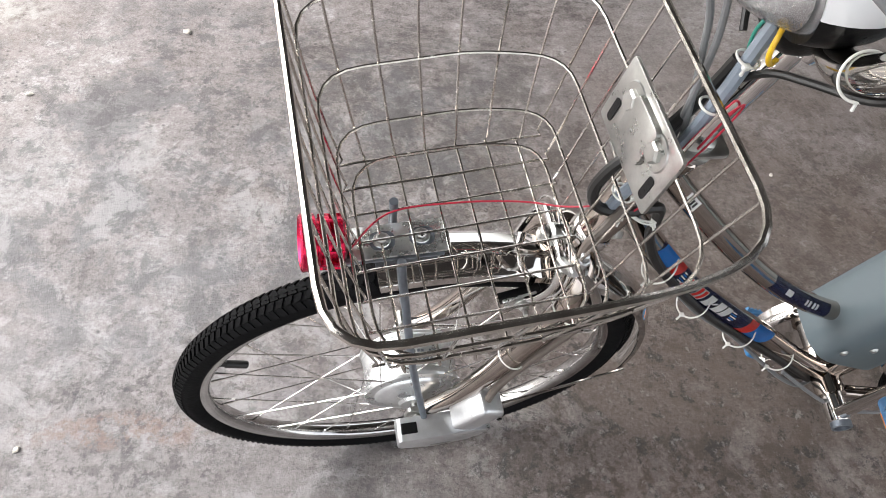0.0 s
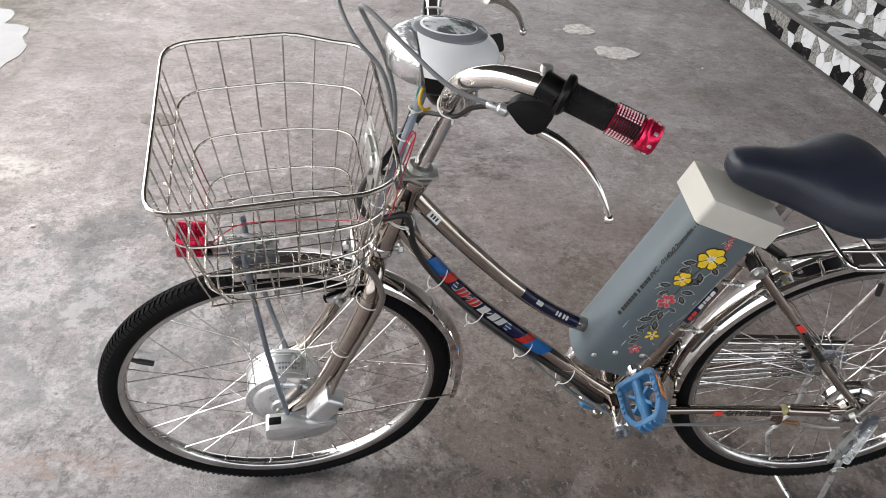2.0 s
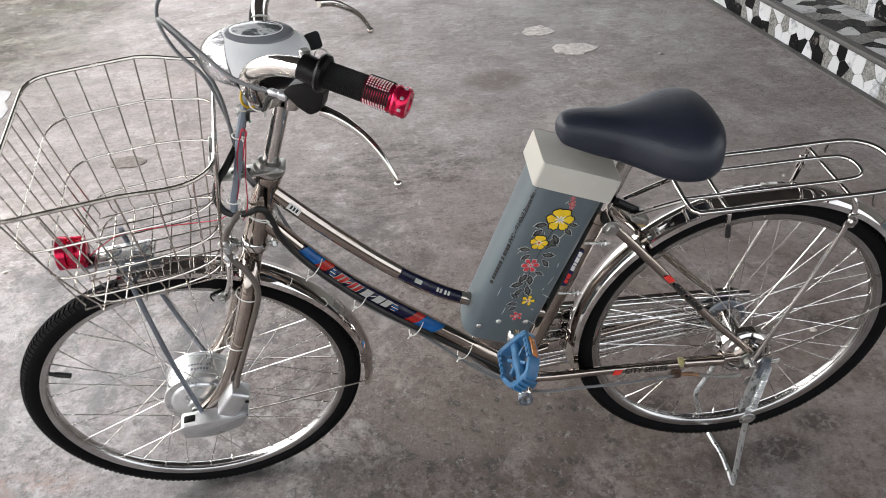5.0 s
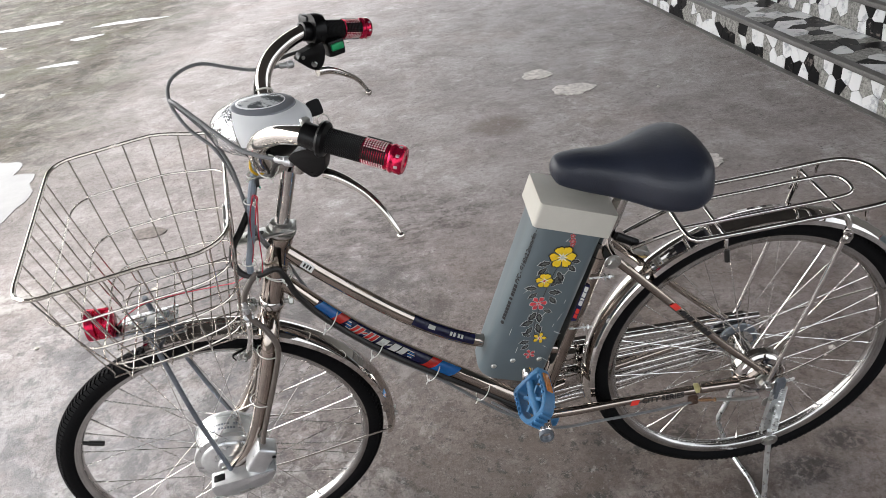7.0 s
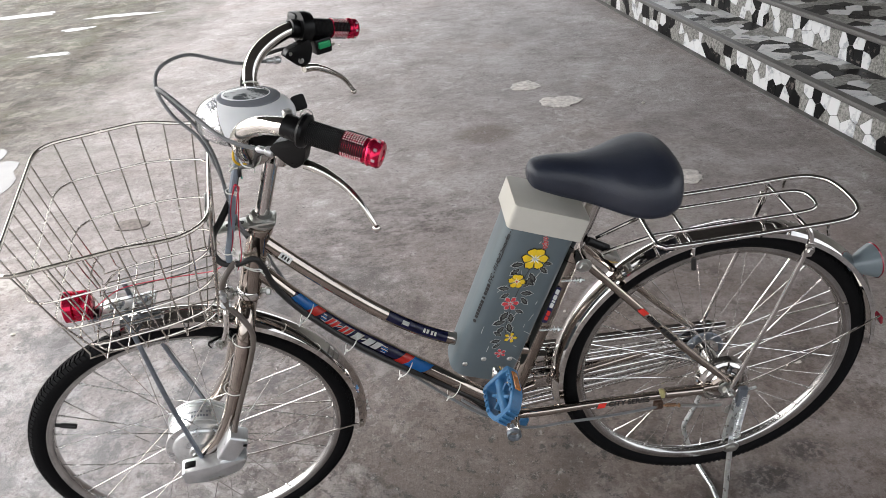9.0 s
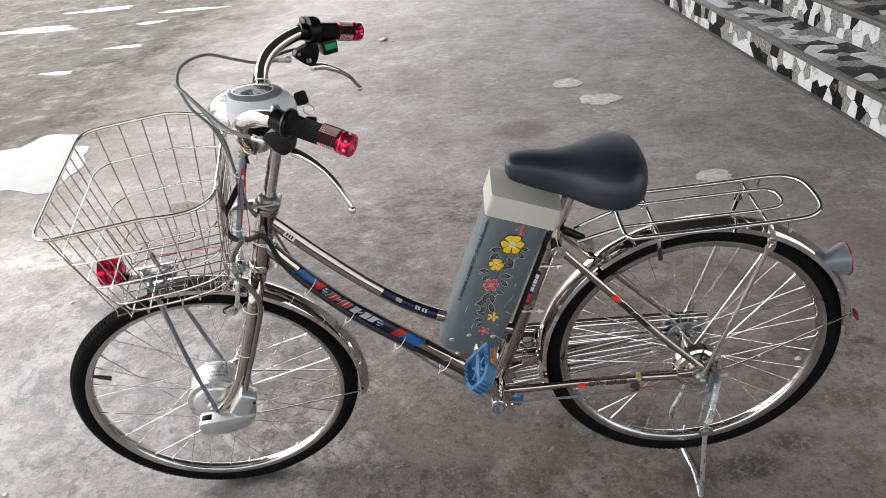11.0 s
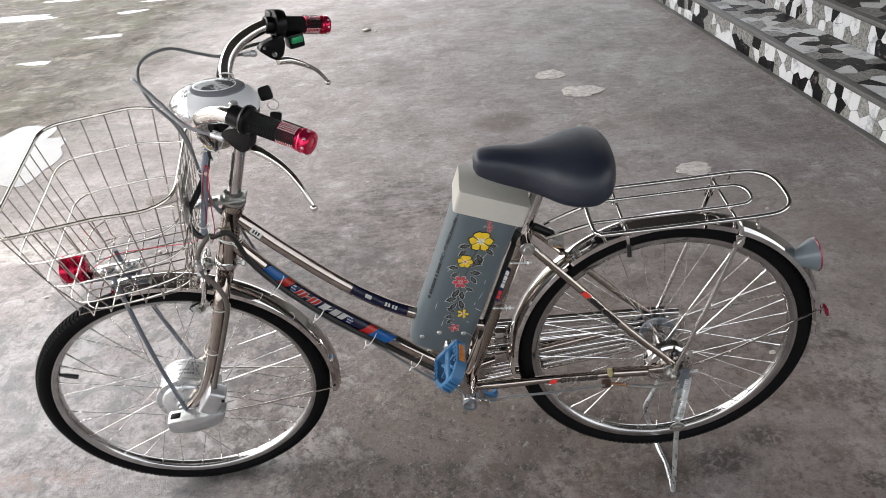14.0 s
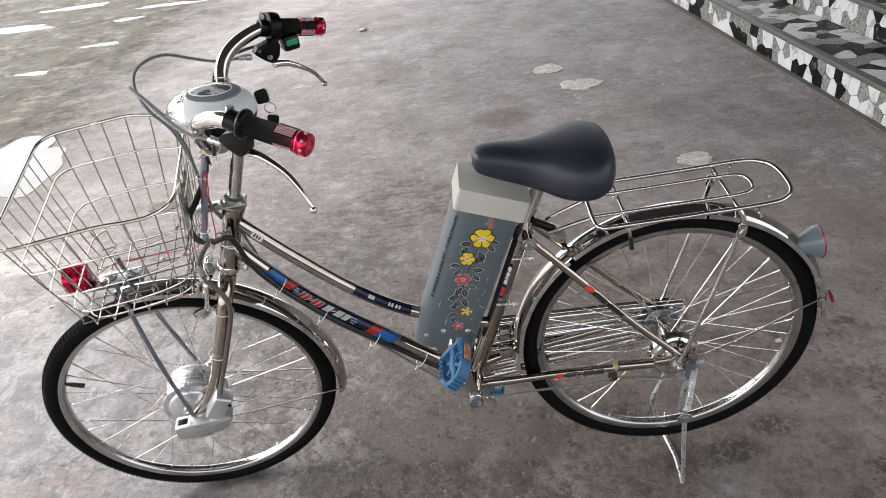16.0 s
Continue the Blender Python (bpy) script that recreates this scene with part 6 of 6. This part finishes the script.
# caliper brake in front of the fork crown: a bowed arm on each side, centre bolt, spring, shoes and cable anchor
cal = part("caliper_brake", join(rod((-0.292, 0, 0.6165), (-0.205, 0, 0.603), 0.0042, 12), rod((-0.212, 0, 0.604), (-0.203, 0, 0.6025), 0.0078, 6), rod((-0.290, 0, 0.616), (-0.282, 0, 0.6148), 0.0080, 6),
                                 rod((-0.281, 0, 0.6147), (-0.262, 0, 0.6118), 0.0115, 20)), ZINC, bike, "zinc front caliper brake", S)
for sgn in (-1, 1):
    part("arm", tube([(-0.274, 0, 0.6140), (-0.275, sgn * 0.022, 0.618), (-0.277, sgn * 0.038, 0.606), (-0.281, sgn * 0.043, 0.584), (-0.289, sgn * 0.040, 0.560), (-0.297, sgn * 0.034, 0.544)], [0.0058, 0.0056, 0.0050, 0.0046, 0.0043, 0.0040], 12), CHROME, cal, m=S)
    part("brake_shoe", block((0.046, 0.010, 0.011), Matrix.Translation((-0.301, sgn * 0.0235, 0.538)) @ Matrix.Rotation(radians(-20), 4, "Y"), 0.002), BLACK, cal, "black rubber brake shoe", S)
    part("shoe_holder", block((0.036, 0.004, 0.013), Matrix.Translation((-0.301, sgn * 0.0305, 0.539)) @ Matrix.Rotation(radians(-20), 4, "Y"), 0.0008), GALV, cal, m=S)
    part("bolt", join(bolt((-0.300, sgn * 0.0365, 0.5405), (-0.300, sgn * 0.08, 0.5405), 0.0058, 0.007), rod((-0.300, sgn * 0.043, 0.5405), (-0.300, sgn * 0.050, 0.5405), 0.0026, 8)), ZINC, cal, m=S)
    part("spring", tube([(-0.270, sgn * 0.004, 0.6230), (-0.270, sgn * 0.024, 0.630), (-0.272, sgn * 0.045, 0.612), (-0.277, sgn * 0.050, 0.588), (-0.284, sgn * 0.046, 0.570)], 0.0013, 6), SPOKE, cal, m=S)
part("side_pull", tube([(-0.276, -0.030, 0.615), (-0.274, -0.044, 0.622), (-0.271, -0.052, 0.632)], [0.006, 0.0055, 0.005], 10), ZINC, cal, m=S)
part("cable_anchor", join(rod((-0.278, -0.052, 0.632), (-0.262, -0.052, 0.632), 0.0052, 6), rod((-0.270, -0.052, 0.640), (-0.270, -0.051, 0.662), 0.0040, 10), rod((-0.270, -0.052, 0.648), (-0.270, -0.0515, 0.654), 0.0062, 8)), ALU, cal, "silver cable anchor and barrel adjuster", S)
part("inner_cable", tube([(-0.270, -0.0515, 0.660), (-0.271, -0.053, 0.620), (-0.276, -0.054, 0.590), (-0.284, -0.055, 0.560)], 0.0008, 6), SPOKE, cal, m=S)

# ---------------------------------------------------------------- cables and ties on the bicycle
def cable(name, pts, r, mat, m=None, label=""):
    return part(name, tube(pts, r, 9, 7), mat, bike, label, m)


cable("brake_cable", [(-0.150, -0.158, 0.953), (-0.190, -0.136, 0.962), (-0.230, -0.098, 0.984), (-0.262, -0.066, 1.004), (-0.274, -0.050, 1.006), (-0.274, -0.038, 0.996), (-0.262, -0.026, 0.968), (-0.246, -0.018, 0.930),
                      (-0.234, -0.016, 0.880), (-0.232, -0.018, 0.820), (-0.228, -0.012, 0.760), (-0.222, 0.020, 0.700), (-0.232, 0.030, 0.660), (-0.262, 0.030, 0.600)], 0.0026, CABLEGREY, B, "grey brake cable")
cable("brake_cable", [(-0.150, 0.158, 0.953), (-0.190, 0.136, 0.962), (-0.220, 0.118, 0.978), (-0.258, 0.096, 0.998), (-0.292, 0.066, 0.994), (-0.298, 0.038, 0.974), (-0.280, 0.008, 0.944), (-0.250, -0.008, 0.912), (-0.236, -0.012, 0.862),
                      (-0.228, -0.022, 0.800), (-0.222, -0.022, 0.760), (-0.212, 0.026, 0.705), (-0.196, 0.020, 0.655), (-0.172, 0.008, 0.606), (-0.120, 0.004, 0.535)], 0.0026, CABLEGREY, B, "grey brake cable")
cable("motor_hose", [(-0.186, -0.008, 0.892), (-0.196, -0.016, 0.868), (-0.212, -0.028, 0.830), (-0.224, -0.032, 0.785), (-0.236, -0.030, 0.745), (-0.246, -0.026, 0.715), (-0.250, -0.024, 0.690)], 0.0054, CABLESLATE, S, "blue-grey cable hose")
cable("black_sleeve", [(-0.200, -0.020, 0.850), (-0.214, -0.022, 0.810), (-0.240, -0.030, 0.770), (-0.258, -0.030, 0.745), (-0.266, -0.030, 0.715), (-0.257, -0.032, 0.694), (-0.234, -0.034, 0.690), (-0.206, -0.032, 0.695), (-0.197, -0.027, 0.672),
                       (-0.190, -0.021, 0.634), (-0.166, -0.018, 0.586), (-0.120, -0.016, 0.526), (-0.052, -0.014, 0.456), (0.030, -0.012, 0.386), (0.110, -0.010, 0.318), (0.170, -0.006, 0.262)], 0.0052, CABLEBLACK, None, "black cable sleeve")
cable("loom", [(-0.204, 0.020, 0.640), (-0.180, 0.004, 0.588), (-0.120, 0.004, 0.514), (-0.050, 0.004, 0.446), (0.030, 0.002, 0.376), (0.112, 0.002, 0.304), (0.150, 0.0, 0.262), (0.190, 0.004, 0.246)], 0.0048, CABLEBLACK)
cable("loom", [(-0.150, -0.012, 0.556), (-0.080, -0.010, 0.470), (0.000, -0.008, 0.398), (0.070, -0.010, 0.326), (0.120, -0.014, 0.280), (0.160, -0.012, 0.252), (0.185, 0.0, 0.250)], 0.0030, CABLEGREY)
cable("motor_cable", [(-0.236, -0.034, 0.694), (-0.250, -0.046, 0.682), (-0.262, -0.052, 0.660), (-0.260, -0.058, 0.630), (-0.243, -0.062, 0.606), (-0.232, -0.066, 0.578), (-0.236, -0.066, 0.548), (-0.256, -0.066, 0.494), (-0.279, -0.066, 0.437), (-0.300, -0.070, 0.386), (-0.310, -0.078, 0.356)], 0.0048,
      material("brown_grey_hose", (0.115, 0.095, 0.082), 0.45, spread=0.15, scale=50), None, "brownish grey motor cable")
cable("switch_wire", [(-0.206, -0.022, 0.852), (-0.200, -0.038, 0.872), (-0.188, -0.060, 0.884), (-0.172, -0.092, 0.900), (-0.160, -0.118, 0.926), (-0.140, -0.145, 0.945), (-0.122, -0.158, 0.955)], 0.0028, CABLEBLACK, B)
cable("switch_wire", [(-0.196, 0.015, 0.862), (-0.190, 0.060, 0.905), (-0.190, 0.105, 0.945), (-0.176, 0.146, 0.958), (-0.140, 0.172, 0.962), (-0.110, 0.184, 0.962)], 0.0028, CABLEBLACK, B)
cable("red_wire", [(-0.478, -0.004, 0.652), (-0.440, 0.024, 0.655), (-0.380, 0.026, 0.652), (-0.320, 0.016, 0.652), (-0.284, -0.004, 0.664), (-0.256, -0.022, 0.690), (-0.236, -0.032, 0.730), (-0.222, -0.036, 0.785), (-0.208, -0.036, 0.818), (-0.203, -0.036, 0.826), (-0.199, -0.037, 0.820), (-0.205, -0.038, 0.808), (-0.216, -0.040, 0.780)], 0.0009, REDWIRE, K, "red lamp wire")
cable("red_wire", [(-0.209, -0.040, 0.815), (-0.204, -0.042, 0.826), (-0.200, -0.042, 0.826), (-0.206, -0.042, 0.800), (-0.218, -0.040, 0.760), (-0.232, -0.034, 0.700), (-0.246, -0.030, 0.672)], 0.0008, REDWIRE, K)
cable("yellow_wire", [(-0.196, -0.020, 0.902), (-0.204, -0.030, 0.896), (-0.206, -0.034, 0.884), (-0.200, -0.032, 0.874), (-0.192, -0.026, 0.872)], 0.0019, YELLOW, B, "yellow wire loop")
cable("green_wire", [(-0.196, -0.010, 0.905), (-0.206, -0.010, 0.885), (-0.206, -0.016, 0.862), (-0.204, -0.020, 0.846)], 0.0013, material("green_wire", (0.02, 0.22, 0.16), 0.4), B)


def tie(at, axis, r, tail, m=None, oval=1.0):
    """A nylon cable tie: a thin band round a bundle, its head and a cut tail."""
    q = along(at, Vector(at) + Vector(axis))
    band = [q @ Vector((r * oval * math.cos(a), r * math.sin(a), 0)) for a in np.linspace(0, 2 * math.pi, 19)[:-1]]
    bm = join(tube(band, 0.0010, 6, 2, True), block((0.005, 0.004, 0.004), Matrix.Translation(Vector(at) + Vector(tail).normalized() * r), 0.0006), tube([Vector(at) + Vector(tail).normalized() * r, Vector(at) + Vector(tail).normalized() * (r + 0.006) + Vector((-0.002, 0, -0.002))], 0.0012, 6))
    return part("cable_tie", bm, TIE, bike, "white nylon cable tie", m)


for x, z in ((-0.148, 0.566), (-0.082, 0.491), (0.006, 0.415), (0.090, 0.346)):
    tie((x - 0.002, -0.004, z - 0.009), (0.75, 0, -0.66), 0.0205, (-0.55, -0.55, -0.62))
tie((-0.2515, -0.054, 0.552), (0.34, 0, 0.94), 0.0185, (0.9, -0.4, 0))
tie((-0.2915, -0.056, 0.447), (0.36, 0, 0.93), 0.0170, (0.9, -0.4, 0))
tie((-0.213, -0.010, 0.678), AXIS, 0.0245, (0.5, -0.8, -0.25))
tie((-0.213, -0.010, 0.674), AXIS + Vector((0.12, 0.05, 0)), 0.0250, (0.6, -0.75, -0.4))
tie((-0.236, -0.033, 0.690), (1, 0, 0.1), 0.0068, (0, -0.6, -0.8))
tie((-0.216, -0.028, 0.822), (0.2, 0, 1), 0.0085, (0.5, -0.8, 0), S)
tie((-0.202, -0.020, 0.858), (0.2, 0, 1), 0.0085, (-0.5, -0.8, 0), S)
tie((-0.246, -0.026, 0.716), (0.2, 0, 1), 0.0095, (0.7, -0.6, 0), S)
tie((-0.176, -0.080, 0.908), (0.15, 0.75, -0.5), 0.0150, (0.2, -0.3, -0.95), B)
tie((-0.1795, 0.106, 0.937), (0.0, 0.7, 0.7), 0.0135, (-0.7, -0.6, 0), B)

# small litter on the floor
for i, (x, y, s) in enumerate(((-0.425, 3.90, 0.03), (-0.36, 3.86, 0.016), (1.25, 1.05, 0.008), (-0.920, 1.047, 0.012), (-1.22, 0.80, 0.009), (0.98, 0.30, 0.010), (0.45, 0.62, 0.006), (-0.2, 1.5, 0.006), (-1.0, -0.02, 0.007), (1.2, 2.23, 0.012))):
    rk = ellipsoid((0, 0, 0), (s, s * 0.7, s * 0.4), None, 8, 5)
    rn = random.Random(i)
    for v in rk.verts:
        v.co *= rn.uniform(0.75, 1.2)
    crumb = part("pebble", rk, DEBRIS, None, m=Matrix.Translation((x, y, s * 0.25)) @ Matrix.Rotation(rn.uniform(0, 6), 4, "Z"), smooth=False)
    tagged(crumb, "small pale crumb of mortar on the floor", "pebble", group="crumbs on the floor")

# stones of the steps, the stretch that is seen
S0, S1 = -0.7, 3.3
for i, (st, x0, deep) in enumerate(steps):
    riser = STEP @ Matrix.Translation((x0, S1, RISE * i + 0.002)) @ Matrix.Rotation(radians(-90), 4, "Z") @ Matrix.Rotation(radians(90), 4, "X")
    stones(st, crazy_cells(S1 - S0, RISE - 0.022, 0.064, 20 + i, 0.92), riser, 30 + i)
    d = TREAD - 0.036 if i == 0 else 0.42
    tread_m = STEP @ Matrix.Translation((x0 + 0.031, S0, RISE * (i + 1))) @ Matrix.Rotation(radians(0), 4, "Z")
    stones(st, [[(y, x) for x, y in c][::-1] for c in crazy_cells(S1 - S0, d, 0.082, 40 + i, 0.95)], tread_m, 50 + i)
